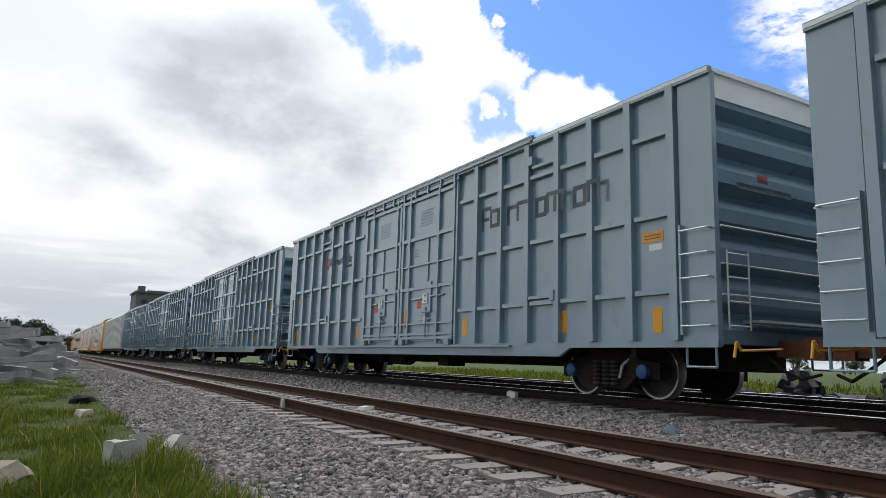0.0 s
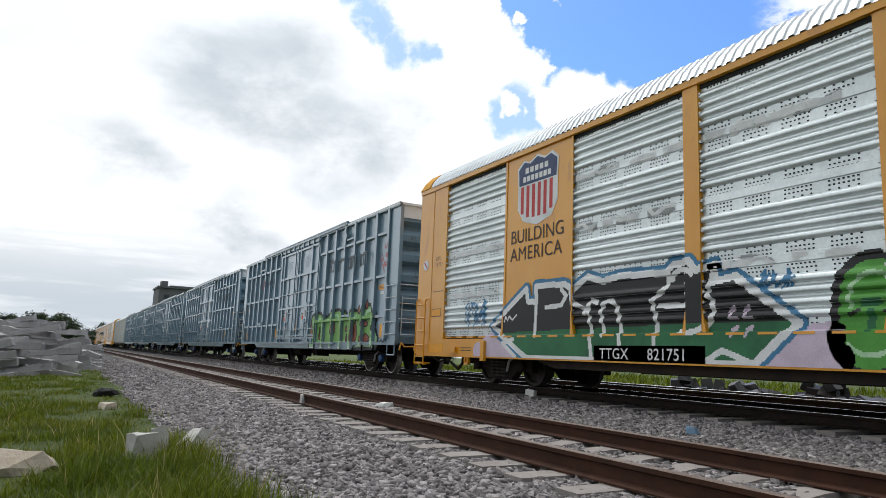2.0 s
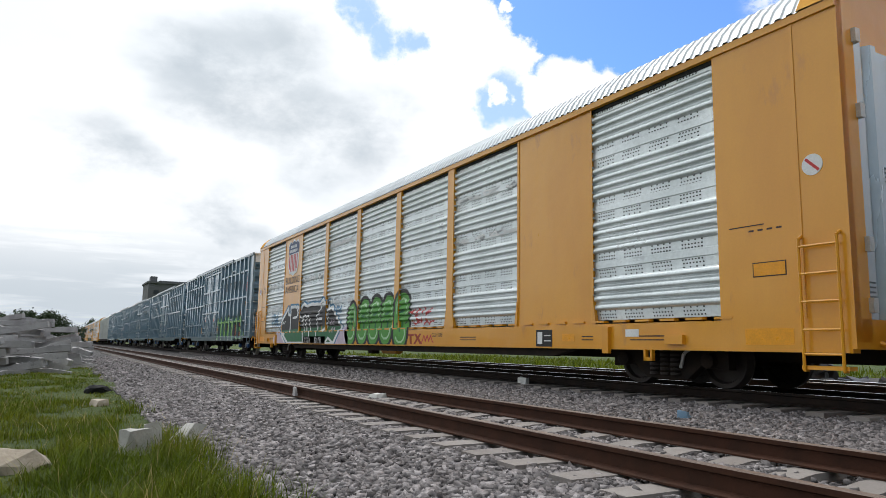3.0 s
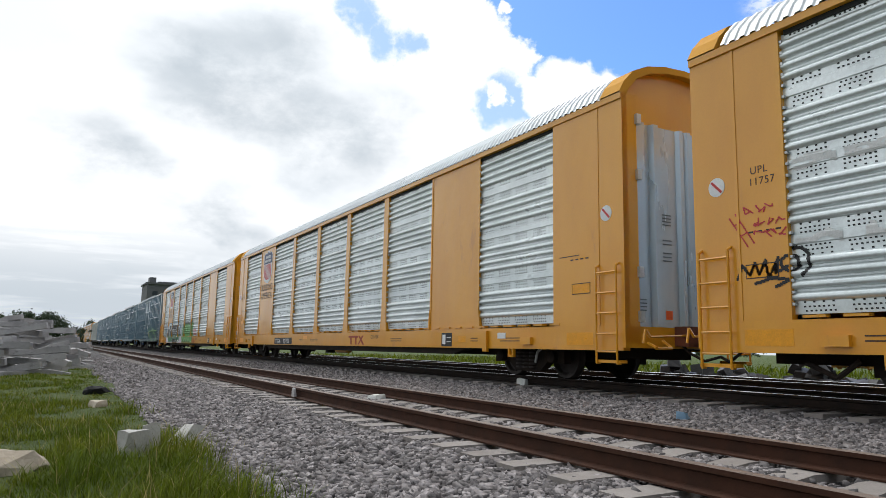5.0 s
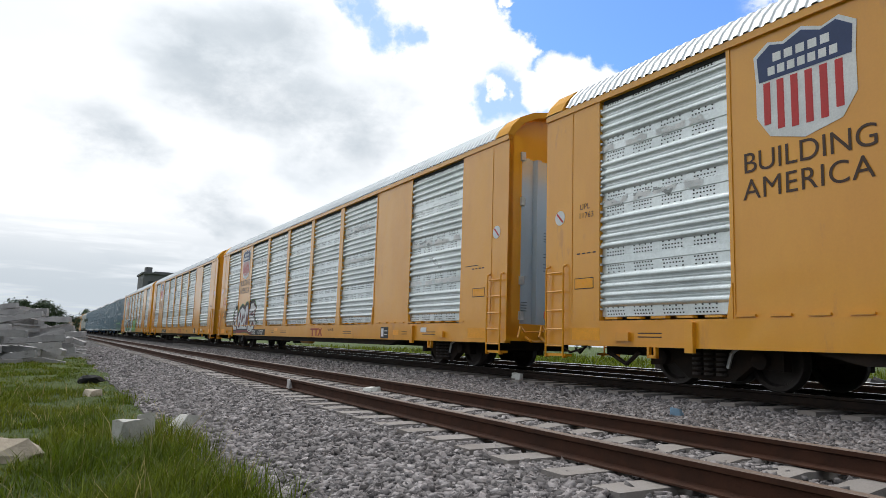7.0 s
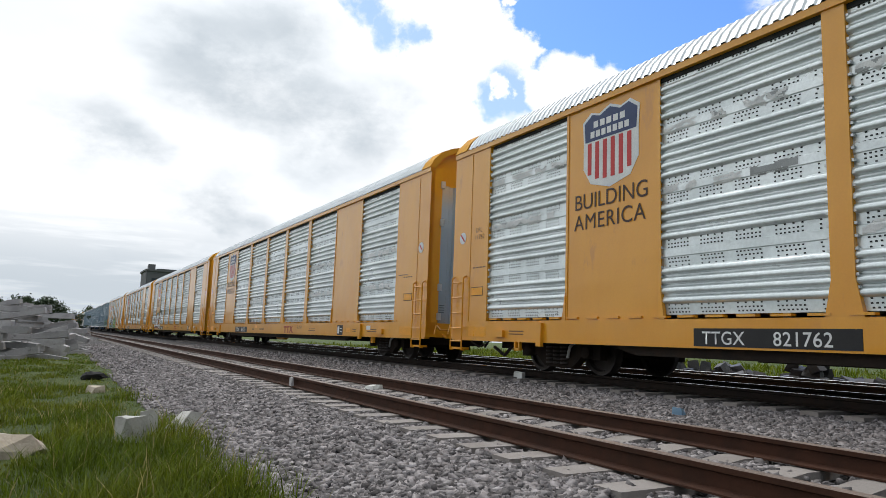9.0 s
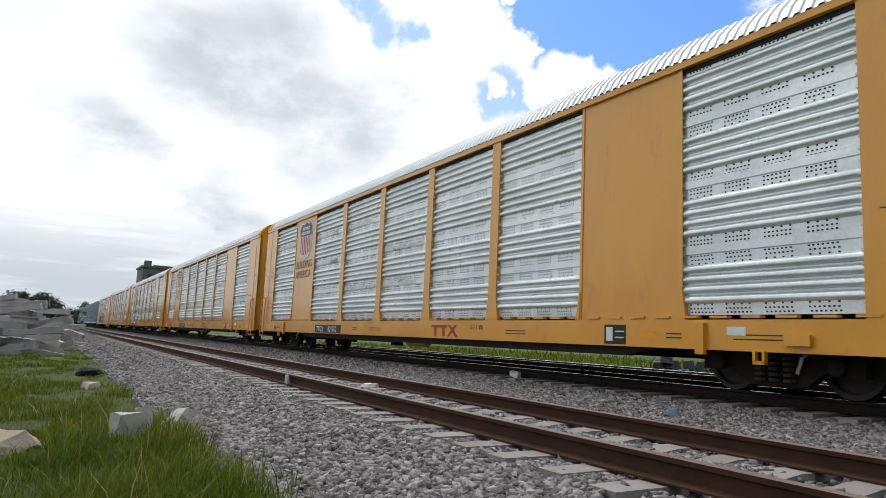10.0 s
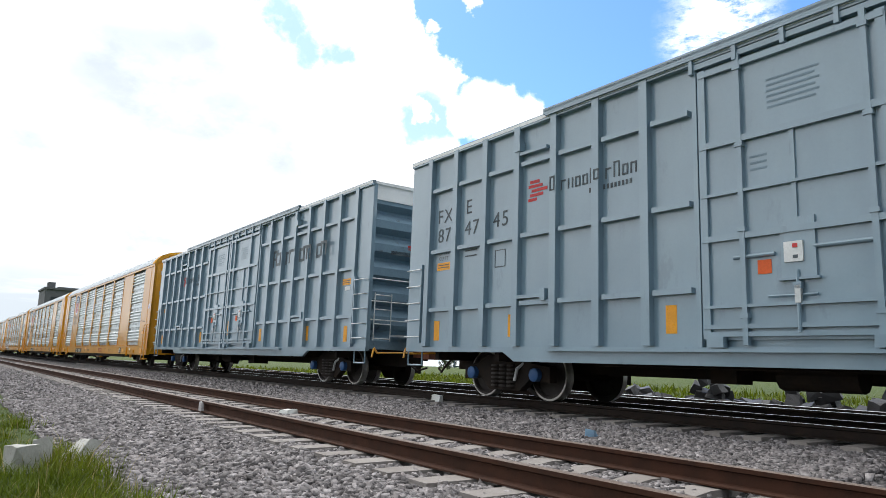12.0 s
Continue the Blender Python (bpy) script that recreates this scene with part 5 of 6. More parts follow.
def build_ground():
    def grid(xs, ys, height):
        k = len(xs)
        v = [(x, y, height(x, y)) for y in ys for x in xs]
        return Shape().solid(v, [(j * k + i, j * k + i + 1, (j + 1) * k + i + 1, (j + 1) * k + i) for j in range(len(ys) - 1) for i in range(k - 1)])
    xs = [-3000, -800, -200, -60] + list(np.arange(-30, 2.2, 0.4)) + [4, 9, 14, 18] + list(np.arange(19, 40, 1.5)) + [60, 200, 800, 3000]
    ys = [-600, -100, -30] + list(np.arange(-10, 60, 0.5)) + list(np.arange(60, 200, 5)) + [200, 300, 500, 1000, 3000]
    low = lambda x, y: -0.42 - 0.04 * max(0, min(1, (1.2 - x) / 4)) + (lump(x, y) if (x < 1.9 or x > 19) else -0.2)
    tagged(part("ground", grid(xs, ys, low), SOIL, None, smooth=True), "rough grassy ground beside the railway", "ground", kind="structure")
    xs = list(np.arange(1.0, 18.6, 0.2))
    ys = [-260, -60, -20] + list(np.arange(-5, 45, 0.25)) + list(np.arange(45, 120, 2.5)) + list(np.arange(120, 701, 20))
    bed = lambda x, y: rise(x) + (0.02 * noise.noise((x * 5, y * 5, 0)) - 0.03 - (0.25 if x < 1.1 or x > 18.3 else 0))
    # black sheet over the bed, painting the shade beneath the train
    tagged(part("oily_ballast", grid([8.8, 9.0, 9.4, 9.85, 10.3, 10.7, 10.9, 11.5, 12.1, 12.7, 13.3, 14.0, 14.8, 15.4, 16.0], ys, lambda x, y: bed(x, y) + (0.045 if 8.9 < x < 15.9 else -0.03)), SHADED_BED, None, smooth=True), "ballast under the running tracks, coloured black for the train's shade", "ballast", kind="structure")
    tagged(part("ballast_bed", grid(xs, ys, bed), BED, None, smooth=True), "grey crushed stone ballast bed under the tracks", "ballast", kind="structure")


TIES_NEAR, TIES_FAR = (-8.898, 0.5515), (-8.99, 0.579)      # place of the first sleeper, spacing
RAIL_OUTLINE = [(-0.07, -0.168), (0.07, -0.168), (0.07, -0.155), (0.012, -0.135), (0.010, -0.05), (0.036, -0.038), (0.036, -0.006), (-0.036, -0.006), (-0.036, -0.038), (-0.010, -0.05), (-0.012, -0.135), (-0.07, -0.155)]


def build_track(name, x0, z, head, sleepers, label, first, step, web, half=1.25, y1=650.0):
    track = tagged(new(name), label, "railway track", "railway tracks", "structure")
    for x in (x0, x0 + 1.505):
        rail = part("rail", Shape().extrude([(x + a, z + b) for a, b in RAIL_OUTLINE], -240, y1), web, track)
        part("rail_head", Shape().extrude([(x - 0.034, z - 0.006), (x + 0.034, z - 0.006), (x + 0.03, z), (x - 0.03, z)], -240, y1), head, rail)
    c = x0 + 0.7525
    me = Shape()
    # sleeper: chamfered block, a little lower in the middle
    cross = [(-0.14, -0.22), (0.14, -0.22), (0.12, 0.0), (-0.12, 0.0)]
    rings = [(-half, -0.005), (-0.55, 0.0), (-0.3, -0.03), (0.3, -0.03), (0.55, 0.0), (half, -0.005)]
    pts = [(xx, a, b + (d if b == 0 else 0)) for xx, d in rings for a, b in cross]
    faces = [(4 * i + j, 4 * i + (j + 1) % 4, 4 * i + 4 + (j + 1) % 4, 4 * i + 4 + j) for i in range(5) for j in range(4)] + [(3, 2, 1, 0), (20, 21, 22, 23)]
    me.solid(pts, faces)
    mesh = me.mesh("sleeper")
    rnd = random.Random(int(x0 * 10))
    for k in range(sleepers):
        y = first + step * k
        s = part("sleeper", mesh, CONCRETE, track)
        s.location = (c + rnd.uniform(-0.02, 0.02), y + rnd.uniform(-0.015, 0.015), z - 0.175 + rnd.uniform(-0.006, 0.004))
        s.rotation_euler = (0, 0, rnd.uniform(-0.012, 0.012))
    return track


def stones(name, count, xs, ys, size, height, seed, label, near=1.0):
    """Loose crushed stones, each an uneven faceted lump."""
    rng = np.random.default_rng(seed)
    base = np.array([(-1, -1, -1), (1, -1, -1), (1, 1, -1), (-1, 1, -1), (-1, -1, 1), (1, -1, 1), (1, 1, 1), (-1, 1, 1)], float) * 0.5
    faces = np.array([(0, 2, 1), (0, 3, 2), (4, 5, 6), (4, 6, 7), (0, 1, 5), (0, 5, 4), (1, 2, 6), (1, 6, 5), (2, 3, 7), (2, 7, 6), (3, 0, 4), (3, 4, 7)])
    x = rng.uniform(*xs, count)
    y = ys[0] + (ys[1] - ys[0]) * rng.random(count) ** near
    z = np.array([height(a, b) for a, b in zip(x, y)])
    keep = ~np.isnan(z)
    x, y, z = x[keep], y[keep], z[keep]
    count = len(x)
    v = base[None] + rng.uniform(-0.22, 0.22, (count, 8, 3))
    v *= (size * rng.uniform(0.55, 1.45, (count, 1, 1))) * np.stack([rng.uniform(0.8, 1.5, count), rng.uniform(0.7, 1.1, count), rng.uniform(0.45, 0.8, count)], 1)[:, None, :]
    a, b = rng.uniform(0, 6.28, count), rng.uniform(-0.7, 0.7, count)
    ca, sa, cb, sb = np.cos(a), np.sin(a), np.cos(b), np.sin(b)
    vx, vy, vz = v[..., 0].copy(), v[..., 1].copy(), v[..., 2].copy()
    vx, vz = vx * cb[:, None] + vz * sb[:, None], -vx * sb[:, None] + vz * cb[:, None]
    vx, vy = vx * ca[:, None] - vy * sa[:, None], vx * sa[:, None] + vy * ca[:, None]
    v = np.stack([vx + x[:, None], vy + y[:, None], vz + z[:, None] + rng.uniform(-0.012, 0.02, (count, 1))], 2).reshape(-1, 3)
    f = (faces[None] + 8 * np.arange(count)[:, None, None]).reshape(-1, 3)
    me = bpy.data.meshes.new(name)
    me.vertices.add(len(v))
    me.vertices.foreach_set("co", v.ravel())
    me.loops.add(f.size)
    me.loops.foreach_set("vertex_index", f.ravel())
    me.polygons.add(len(f))
    me.polygons.foreach_set("loop_start", np.arange(0, f.size, 3))
    me.update(calc_edges=True)
    return tagged(part(name, me, STONE), label, "ballast", kind="stuff")


def clear_of_rails(x, y):
    """Stone level, or nothing where a rail stands or a sleeper top is swept clean."""
    for r in (3.489, 4.994):
        if abs(x - r) < 0.09:
            return float("nan")
    for (first, step), x0, reach in ((TIES_NEAR, 4.2415, 1.27), (TIES_FAR, 9.8525, 1.38)):
        if abs(x - x0) < reach:
            d = (y - first) % step
            if min(d, step - d) < 0.15 and math.sin(x * 37.0 + y * 91.0) < 0.93:
                return float("nan")
    return rise(x) + (-0.006 if 3.0 < x < 5.6 else -0.012)


def blades(name, count, spot, high, material, seed, label, wide=0.006):
    """Grass: bent tapering blades in tufts."""
    rng = np.random.default_rng(seed)
    pos = []
    while len(pos) < count:
        x, y, h = spot(rng)
        if h > 0:
            pos.append((x, y, h))
    p = np.array(pos)
    x, y, h = p[:, 0], p[:, 1], p[:, 2] * high * rng.uniform(0.5, 1.3, len(p))
    z = np.array([-0.46 + lump(a, b) for a, b in zip(x, y)])
    ang, lean, w = rng.uniform(0, 6.28, len(p)), rng.uniform(0.15, 1.15, len(p)) * h, wide * rng.uniform(0.6, 1.5, len(p)) * (0.6 + 0.05 * y)
    dx, dy, sx, sy = np.cos(ang) * lean, np.sin(ang) * lean, -np.sin(ang) * w, np.cos(ang) * w
    v = np.stack([np.stack([x - sx, y - sy, z], 1), np.stack([x + sx, y + sy, z], 1), np.stack([x + dx * 0.35 + sx * 0.8, y + dy * 0.35 + sy * 0.8, z + h * 0.6], 1),
                  np.stack([x + dx * 0.35 - sx * 0.8, y + dy * 0.35 - sy * 0.8, z + h * 0.6], 1), np.stack([x + dx, y + dy, z + h], 1)], 1).reshape(-1, 3)
    n = 5 * np.arange(len(p))[:, None]
    quads = (n + np.array([0, 1, 2, 3])).tolist()
    tris = (n + np.array([3, 2, 4])).tolist()
    me = bpy.data.meshes.new(name)
    me.from_pydata(v.tolist(), [], quads + tris)
    return tagged(part(name, me, material), label, "grass", kind="stuff")


def grass_edge(y):
    return float(np.interp(y, [0, 5, 8, 12, 18, 30, 60], [1.25, 1.35, 1.45, 1.4, 1.25, 1.5, 1.9]))


def spot_near(rng):
    y = 3.5 + 30 * rng.random() ** 1.8
    x = grass_edge(y) + 0.25 * rng.normal() * (rng.random() < 0.3) - rng.random() * (1.6 + 0.16 * y + 2.2)
    tuft = noise.noise((x * 1.3, y * 0.9, 7.0)) + 0.5 * noise.noise((x * 4, y * 4, 2.0))
    tall = 0.9 + 1.5 * tuft + (1.1 * (rng.random() < 0.6) if y < 8.5 and x > 0.1 else 0) + 0.8 * (rng.random() < 0.06)
    return x, y, max(0.2, tall) * (1.0 if y < 14 else 0.7)


def spot_behind(rng):
    y = -7.0 + 10.5 * rng.random()
    x = 1.2 - 5.0 * rng.random()
    return x, y, 0.5 + 0.5 * rng.random()


def spot_far(rng):
    y = 10 + 60 * rng.random()
    return 19.5 + 25 * rng.random() ** 1.5, y, 0.8 + rng.random()


def lump_mesh(points, rough, seed):
    rnd = random.Random(seed)
    bm = bmesh.new()
    for p in points:
        bm.verts.new([c + rnd.uniform(-rough, rough) for c in p])
    bmesh.ops.convex_hull(bm, input=bm.verts)
    for v in [v for v in bm.verts if not v.link_faces]:
        bm.verts.remove(v)
    bmesh.ops.subdivide_edges(bm, edges=bm.edges, cuts=1, use_grid_fill=True)
    for v in bm.verts:
        v.co += Vector([rnd.uniform(-rough, rough) * 0.35 for _ in range(3)])
    me = bpy.data.meshes.new("lump")
    bm.to_mesh(me)
    bm.free()
    return me


def block(name, x, y, z, size, turn, seed, material, label, category, rough=0.03):
    a, b, c = [s / 2 for s in size]
    pts = [(sx * a * (0.85 if sz > 0 else 1), sy * b * (0.85 if sz > 0 else 1), sz * c) for sx in (-1, 1) for sy in (-1, 1) for sz in (-1, 1)]
    ob = tagged(part(name, lump_mesh(pts, rough, seed), material), label, category)
    ob.matrix_basis = pose(x, y, z + c, *turn)
    return ob


def rock(name, x, y, z, size, seed, material, label, category, rough=0.1):
    """An uneven rounded lump, partly sunk in the ground."""
    rnd = random.Random(seed)
    pts = []
    for _ in range(34):
        v = Vector((rnd.gauss(0, 1), rnd.gauss(0, 1), rnd.gauss(0, 1))).normalized()
        pts.append((v.x * size[0] / 2, v.y * size[1] / 2, v.z * size[2] / 2))
    ob = tagged(part(name, lump_mesh(pts, min(size) * rough, seed), material), label, category)
    ob.location = (x, y, z + size[2] * 0.3)
    return ob


def sleeper_mesh():
    s = Shape()
    cross = [(-0.14, 0.0), (0.14, 0.0), (0.115, 0.2), (-0.115, 0.2)]
    rings = [(-1.22, 0.0), (-1.2, 0.02), (-0.5, 0.02), (-0.3, -0.03), (0.3, -0.03), (0.5, 0.02), (1.2, 0.02), (1.22, 0.0)]
    pts = [(x, a * (1 if abs(x) < 1.21 else 0.94), b + (d if b else 0) + (0.01 if abs(x) > 1.21 and not b else 0)) for x, d in rings for a, b in cross]
    k = len(rings)
    s.solid(pts, [(4 * i + j, 4 * i + (j + 1) % 4, 4 * i + 4 + (j + 1) % 4, 4 * i + 4 + j) for i in range(k - 1) for j in range(4)] + [(3, 2, 1, 0), tuple(4 * k - 4 + j for j in range(4))])
    for sx in (-1, 1):
        for d in (-0.1, 0.1):
            s.box(sx * 0.75 + d - 0.02, sx * 0.75 + d + 0.02, -0.03, 0.03, 0.2, 0.25)
    return s.mesh("concrete_sleeper")


def build_pile():
    """A long heap of cast-off concrete sleepers."""
    mesh = sleeper_mesh()
    rnd = random.Random(5)

    places = []

    def lay(x, y, z, yaw, tilt, roll=0):
        places.append((x, y, z, yaw, tilt, roll))

    # each sleeper is laid on what lies under it
    cell, x_min, y_min = 0.12, -13.0, 23.5
    level = np.full((140, 260), -0.50)

    def target(x, y):
        right = float(np.interp(y, [24.5, 28, 32, 40, 52], [-1.6, -0.4, 0.3, 0.9, 1.4]))
        front = float(np.interp(y, [24.5, 27, 31, 36, 52], [0.5, 1.2, 1.75, 2.1, 2.3]))
        return -0.5 + front * min(1.0, max(0.0, (right - x) / 0.9 + 0.35))

    laid = 0
    for _ in range(40000):
        if laid >= 520:
            break
        y = 24.8 + 26 * rnd.random() ** 1.3
        x = rnd.uniform(-10.5, 1.2)
        yaw = rnd.gauss(-6, 20) if rnd.random() < 0.9 else rnd.uniform(40, 120)
        c, q = math.cos(radians(yaw)), math.sin(radians(yaw))
        along, across = np.meshgrid(np.arange(-1.2, 1.21, 0.1), np.arange(-0.13, 0.14, 0.065))
        ii = ((x + along * c - across * q - x_min) / cell).astype(int)
        jj = ((y + along * q + across * c - y_min) / cell).astype(int)
        if ii.min() < 0 or jj.min() < 0 or ii.max() >= 140 or jj.max() >= 260:
            continue
        under = level[ii, jj]
        half = under.shape[1] // 2
        a, b = np.quantile(under[:, :half], 0.98), np.quantile(under[:, half:], 0.98)
        mid = (a + b) / 2
        if mid + 0.1 > target(x, y) or abs(a - b) > 0.42 or max(a, b) > target(x, y) + 0.15:
            continue
        tilt = math.degrees(math.atan2(a - b, 1.25))
        lay(x, y, mid - 0.015, yaw, tilt, rnd.uniform(-4, 4))
        level[ii, jj] = np.maximum(under, mid + (b - a) * along / 1.25 + 0.2)
        laid += 1
    # the nearest lie there one by one, the rest of the heap is one mass
    places.sort(key=lambda p: p[1] - 2.0 * p[2])
    for x, y, z, yaw, tilt, roll in places[:265]:
        ob = tagged(part("concrete_sleeper", mesh, PILE_CONCRETE), "weathered grey concrete sleeper lying in a heap", "sleeper", "heap of concrete sleepers")
        ob.matrix_basis = pose(x, y, z, roll, tilt, yaw)
    rest = Shape()
    for x, y, z, yaw, tilt, roll in places[265:]:
        m = pose(x, y, z, roll, tilt, yaw)
        rest.solid([m @ v.co for v in mesh.vertices], [tuple(p.vertices) for p in mesh.polygons])
    if rest.v:
        tagged(part("sleeper_heap", rest, PILE_CONCRETE), "far part of the heap of grey concrete sleepers", "sleepers", kind="stuff")


def tree(x, y, high, wide, seed, label):
    rnd = random.Random(seed)
    t = thing("tree", label, "tree", "trees behind the heap")
    t.location = (x, y, -0.5)
    trunk = Shape().rod((0, 0, 0), (0.1, 0, high * 0.5), 0.028 * high, 8, 0.014 * high)
    tips = []
    for k in range(7):
        a = k * 2.4 + rnd.random()
        tip = (math.cos(a) * wide * rnd.uniform(0.2, 0.4), math.sin(a) * wide * 0.3, high * rnd.uniform(0.55, 0.9))
        trunk.rod((0.05, 0, high * rnd.uniform(0.25, 0.48)), tip, 0.012 * high, 6, 0.004 * high)
        tips.append(tip)
    part("trunk", trunk, BARK, t)
    rng = np.random.default_rng(seed)
    clumps = [(rng.normal(0, wide * 0.27), rng.normal(0, wide * 0.2), high * rng.uniform(0.12, 0.92)) for _ in range(46)] + tips
    v, f = [], []
    for cx, cy, cz in clumps:
        for _ in range(70):
            p = np.array((cx, cy, cz)) + rng.normal(0, high * 0.055, 3)
            a, b = rng.normal(0, 1, 3), rng.normal(0, 1, 3)
            a, b = a / np.linalg.norm(a) * 0.026 * high, b / np.linalg.norm(b) * 0.026 * high
            n = len(v)
            v += [tuple(p - a), tuple(p + b), tuple(p + a), tuple(p - b)]
            f.append((n, n + 1, n + 2, n + 3))
    me = bpy.data.meshes.new("crown")
    me.from_pydata(v, [], f)
    part("crown", me, LEAF, t)


def build_distance():
    # grey industrial tower behind the train
    tower = thing("tower_block", "grey concrete industrial tower behind the train", "building")
    part("wall", Shape().box(31, 56, 300, 320, -1, 24.2), TOWER, tower)
    part("roof", Shape().box(30.5, 56.5, 299.5, 320.5, 24.2, 24.9), TOWER, tower)
    part("stair_head", Shape().box(32, 34.5, 303, 308, 24.9, 27.2), TOWER, tower)
    part("rooftop_box", Shape().box(35.5, 50, 303, 308, 24.9, 25.6), TOWER, tower)
    for k in range(6):
        for j in range(5):
            part("window", Shape().box(33 + 3.8 * k, 35 + 3.8 * k, 299.9, 300.2, 3 + 4.2 * j, 4.6 + 4.2 * j), PANE, tower)
    shed = thing("shed", "long low white shed behind the trees", "building")
    part("wall", Shape().box(-38, -8, 190, 205, -0.5, 3.2), WHITE_CAR, shed)
    part("roof", Shape().extrude([(-38.5, 3.2), (-7.5, 3.2), (-23, 4.0)], 189.5, 205.5), GREY_TOP, shed)
    spots = [(-14, 150, 5.8, 8), (-10.5, 148, 6.2, 7), (-7.5, 152, 6.0, 6), (-4.6, 150, 6.6, 7), (-2.0, 149, 6.4, 7), (-0.2, 151, 5.2, 6), (-18, 155, 5.6, 8), (-22, 158, 6.0, 8), (3.2, 170, 4.2, 5), (10.6, 250, 8.2, 7), (13.5, 262, 7.6, 7), (-28, 160, 6, 9), (-35, 162, 6.5, 9)]
    for k, (x, y, h, w) in enumerate(spots):
        tree(x, y, h, w, 40 + k, "dark green broadleaf tree with a ragged crown")
    hedge = random.Random(3)
    # unseen row, added to darken what the car sides reflect
    for k in range(14):
        tree(-34 - hedge.uniform(0, 6), 18 - 6.5 * k, hedge.uniform(6.5, 9), 10, 120 + k, "dark green broadleaf tree out of view, added to darken reflections in the train")
    for k in range(16):
        tree(22 + 16 * k + hedge.uniform(-5, 5), 330 - 12 * k, hedge.uniform(5, 8), 9, 80 + k, "dark green tree on the far side of the line")


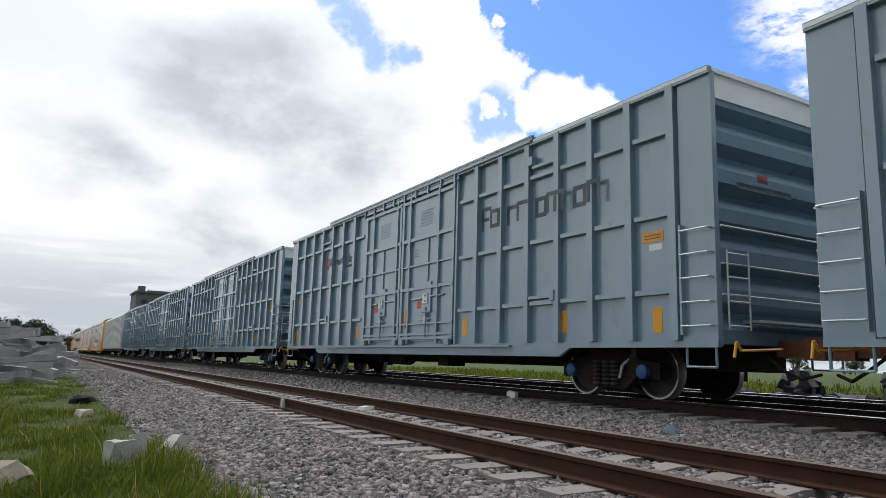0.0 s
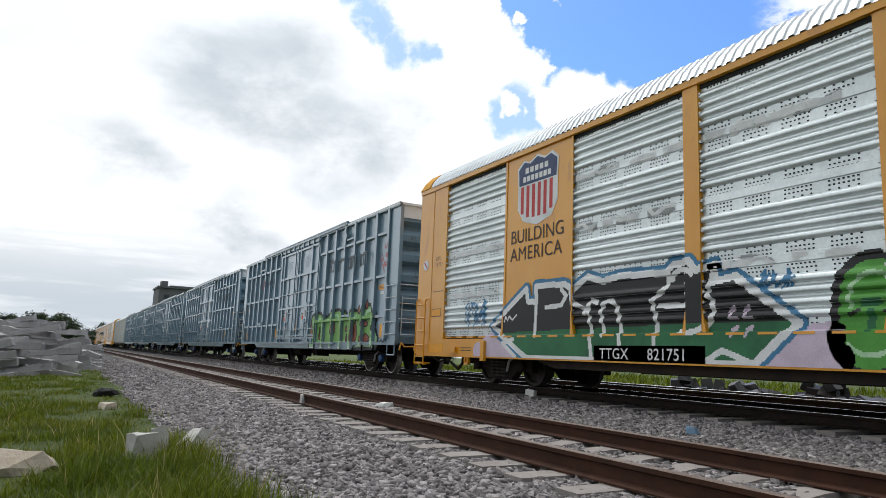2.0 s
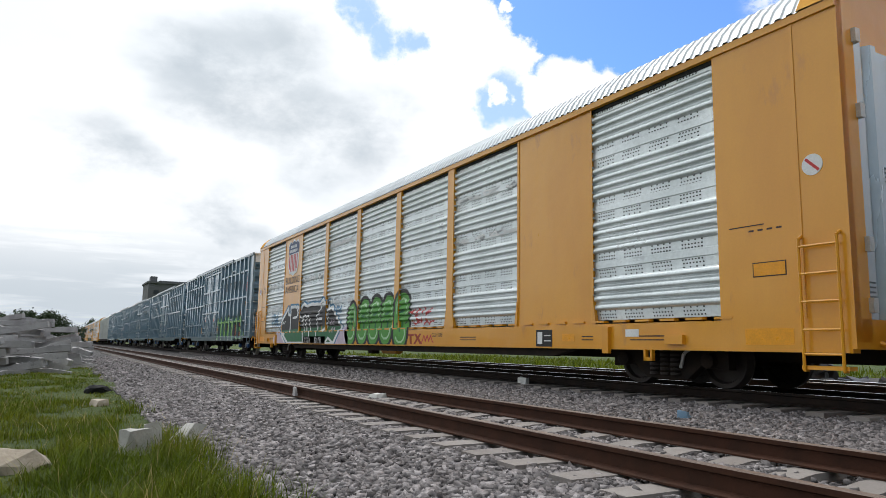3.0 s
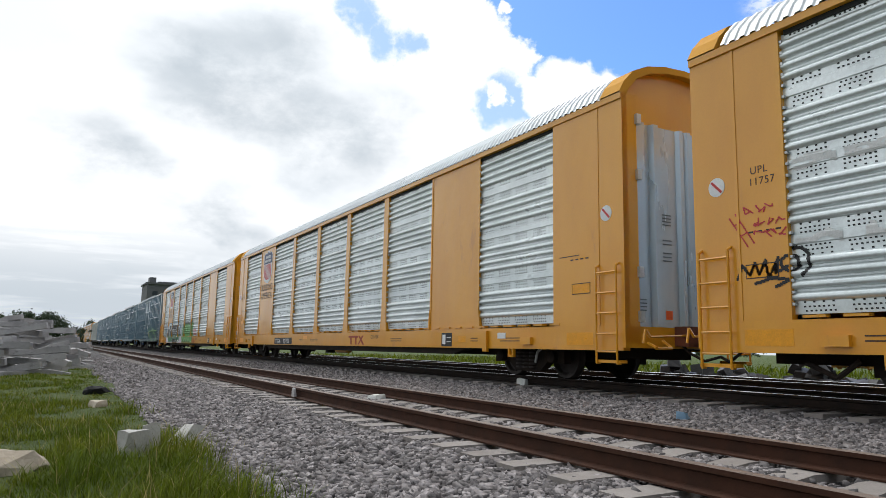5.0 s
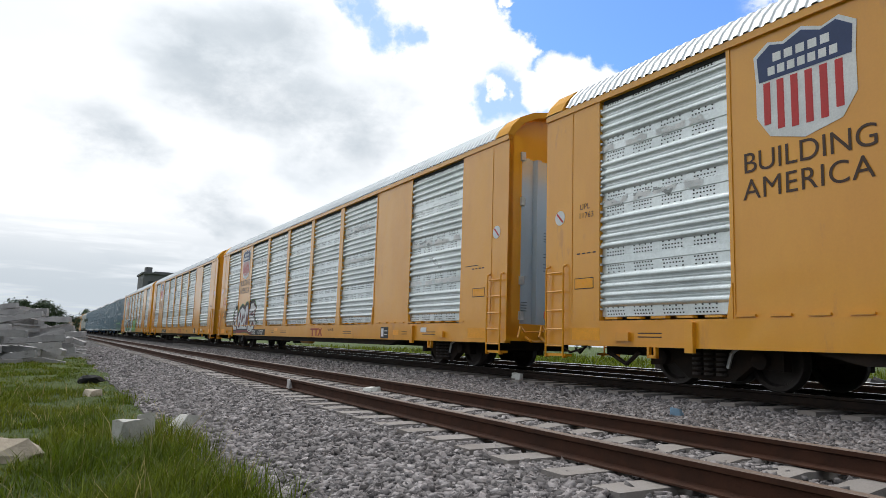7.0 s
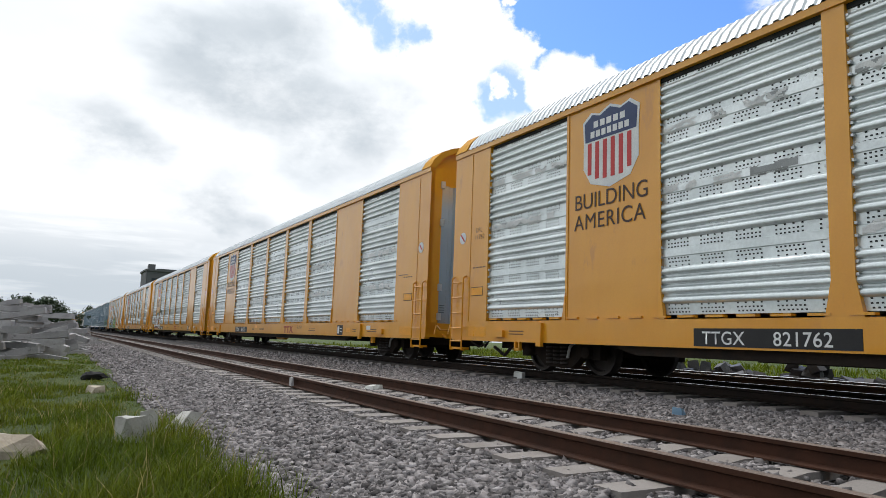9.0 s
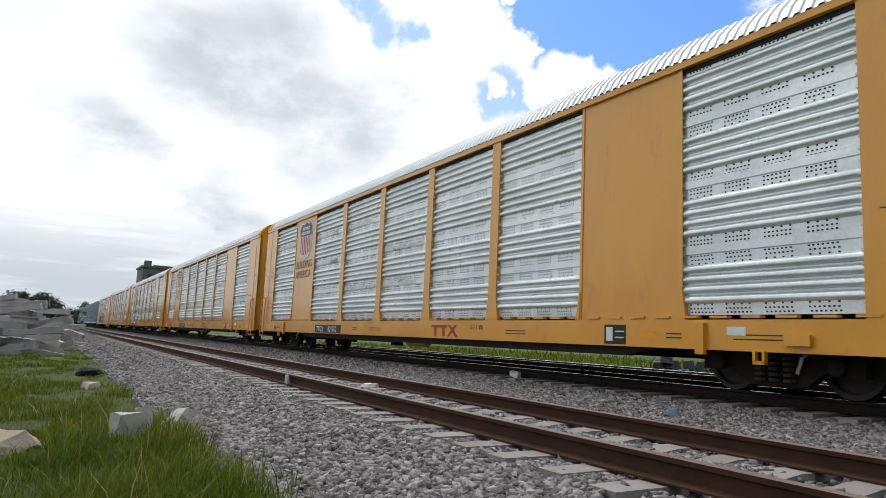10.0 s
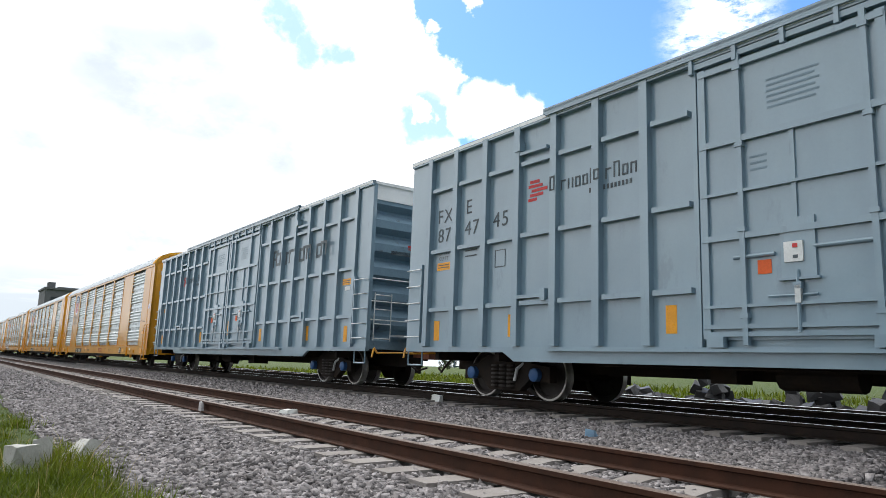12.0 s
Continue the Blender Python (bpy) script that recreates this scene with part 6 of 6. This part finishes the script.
def build_litter():
    block("concrete_chunk", 0.74, 7.35, -0.46, (0.21, 0.2, 0.28), (4, 5, 24), 1, CHUNK, "broken grey concrete chunk in the grass", "rubble")
    block("concrete_chunk", 0.93, 7.62, -0.46, (0.13, 0.16, 0.31), (0, -6, 10), 2, CHUNK, "broken grey concrete chunk in the grass", "rubble")
    block("concrete_chunk", 1.30, 7.9, -0.36, (0.36, 0.22, 0.08), (0, -42, 20), 3, CHUNK, "thin leaning concrete fragment in the grass", "rubble")
    rock("boulder", -0.3, 6.9, -0.46, (0.72, 0.5, 0.28), 4, SAND, "flat buff boulder in the grass", "rock")
    block("boulder", 0.75, 13.4, -0.46, (0.26, 0.2, 0.12), (0, 3, 40), 14, SAND, "small buff stone in the grass", "rock", 0.03)
    rock("black_rag", 0.86, 16.5, -0.43, (0.55, 0.3, 0.17), 6, RAG, "crumpled black rag lying on the grass", "litter", 0.25)
    # broken pale joint covers beside the rails
    block("white_block", 4.78, 10.75, -0.22, (0.2, 0.34, 0.1), (0, 0, 5), 7, WHITE_CAR, "whitewashed stone block beside the rail", "rubble", 0.02)
    block("white_block", 8.86, 12.3, -0.12, (0.1, 0.34, 0.17), (0, 0, 0), 8, WHITE_CAR, "whitewashed block against the far rail", "rubble", 0.015)
    block("white_tag", 3.40, 10.9, -0.14, (0.04, 0.16, 0.13), (0, 0, 0), 9, PILE_CONCRETE, "pale tag on the rail web", "rubble", 0.01)
    block("blue_bottle", 7.45, 6.7, -0.22, (0.10, 0.16, 0.09), (0, 0, 30), 10, BAG, "crushed pale blue bottle on the stones", "litter", 0.02)
    # heap of concrete blocks and slabs beyond the train
    rnd = random.Random(8)
    level = collections.defaultdict(lambda: -0.5)
    for k in range(300):
        x, y = 18.2 + 1.5 * rnd.random(), 3 + 15 * rnd.random() ** 1.4
        cell = (int(x / 0.42), int(y / 0.42))
        z = level[cell]
        if z > 0.4:
            continue
        level[cell] = z + 0.22
        block("concrete_block", x, y, z, (rnd.uniform(0.28, 0.44), rnd.uniform(0.3, 0.5), 0.3), (rnd.uniform(-24, 24), rnd.uniform(-24, 24), rnd.uniform(0, 90)), 100 + k, BLOCK, "grey concrete block in a heap, coloured near-black as if backlit", "rubble", 0.03)
    mesh = sleeper_mesh()
    for k in range(10):
        ob = tagged(part("concrete_sleeper", mesh, PILE_CONCRETE), "weathered grey concrete sleeper tipped over rubble", "sleeper", "slabs beyond the train")
        ob.matrix_basis = pose(18.3 + 1.5 * rnd.random(), 3 + 3.6 * rnd.random(), 0.1 + 0.5 * rnd.random(), rnd.uniform(-20, 20), rnd.uniform(-30, 30), rnd.uniform(40, 130))


build_train()
build_distance()
build_pile()
build_litter()
build_ground()
build_track("track_near", 3.489, 0.0, RAIL_HEAD, 122, "rusty unused rails on concrete sleepers in ballast", *TIES_NEAR, RAIL)
build_track("track_far", 9.10, 0.115, RAIL_SHINY, 115, "running rails with polished heads on concrete sleepers", *TIES_FAR, DARK_RAIL, 1.38)
build_track("track_third", 13.3, 0.115, RAIL_SHINY, 50, "third railway track beyond the train", *TIES_FAR, DARK_RAIL)
stones("ballast_stones", 130000, (1.25, 8.85), (3.2, 17.0), 0.041, clear_of_rails, 1, "loose grey crushed ballast stones", 1.35)
stones("ballast_stones", 36000, (1.25, 8.85), (17.0, 45.0), 0.045, clear_of_rails, 2, "loose grey crushed ballast stones further along", 1.4)
stones("ballast_stones", 14000, (1.25, 8.85), (-8.0, 3.2), 0.045, clear_of_rails, 6, "loose grey crushed ballast stones")
blades("grass", 160000, spot_near, 0.085, BLADE, 3, "rough green grass with long bent blades", 0.0045)
blades("dry_grass", 3500, spot_near, 0.13, STRAW, 4, "dry straw-coloured stalks among the grass", 0.004)
blades("grass", 9000, spot_far, 0.3, BLADE, 5, "green grass beyond the tracks", 0.02)
blades("grass", 9000, spot_behind, 0.1, BLADE, 8, "rough green grass beside the track", 0.012)


SLACK = {3.0: 0.36, 7.0: 0.08}      # how far the train lags behind its even run when it checks a little


def motions():
    """The whole train runs away along the far track at a nearly even speed; its wheels turn with it."""
    for car, y0 in CARS:
        walk(car, [(t / 2, pose(TRACK_X, y0 + SPEED * t / 2 - SLACK.get(t / 2, 0.0), RAIL_Z)) for t in range(25)])
        for part_ob in car.children:
            if part_ob.name.startswith("wheelset"):
                r = part_ob.location.z
                x, y, z = part_ob.location
                walk(part_ob, [(k / FPS, pose(x, y, z, -math.degrees(SPEED * k / FPS / r))) for k in range(0, 361)])


motions()
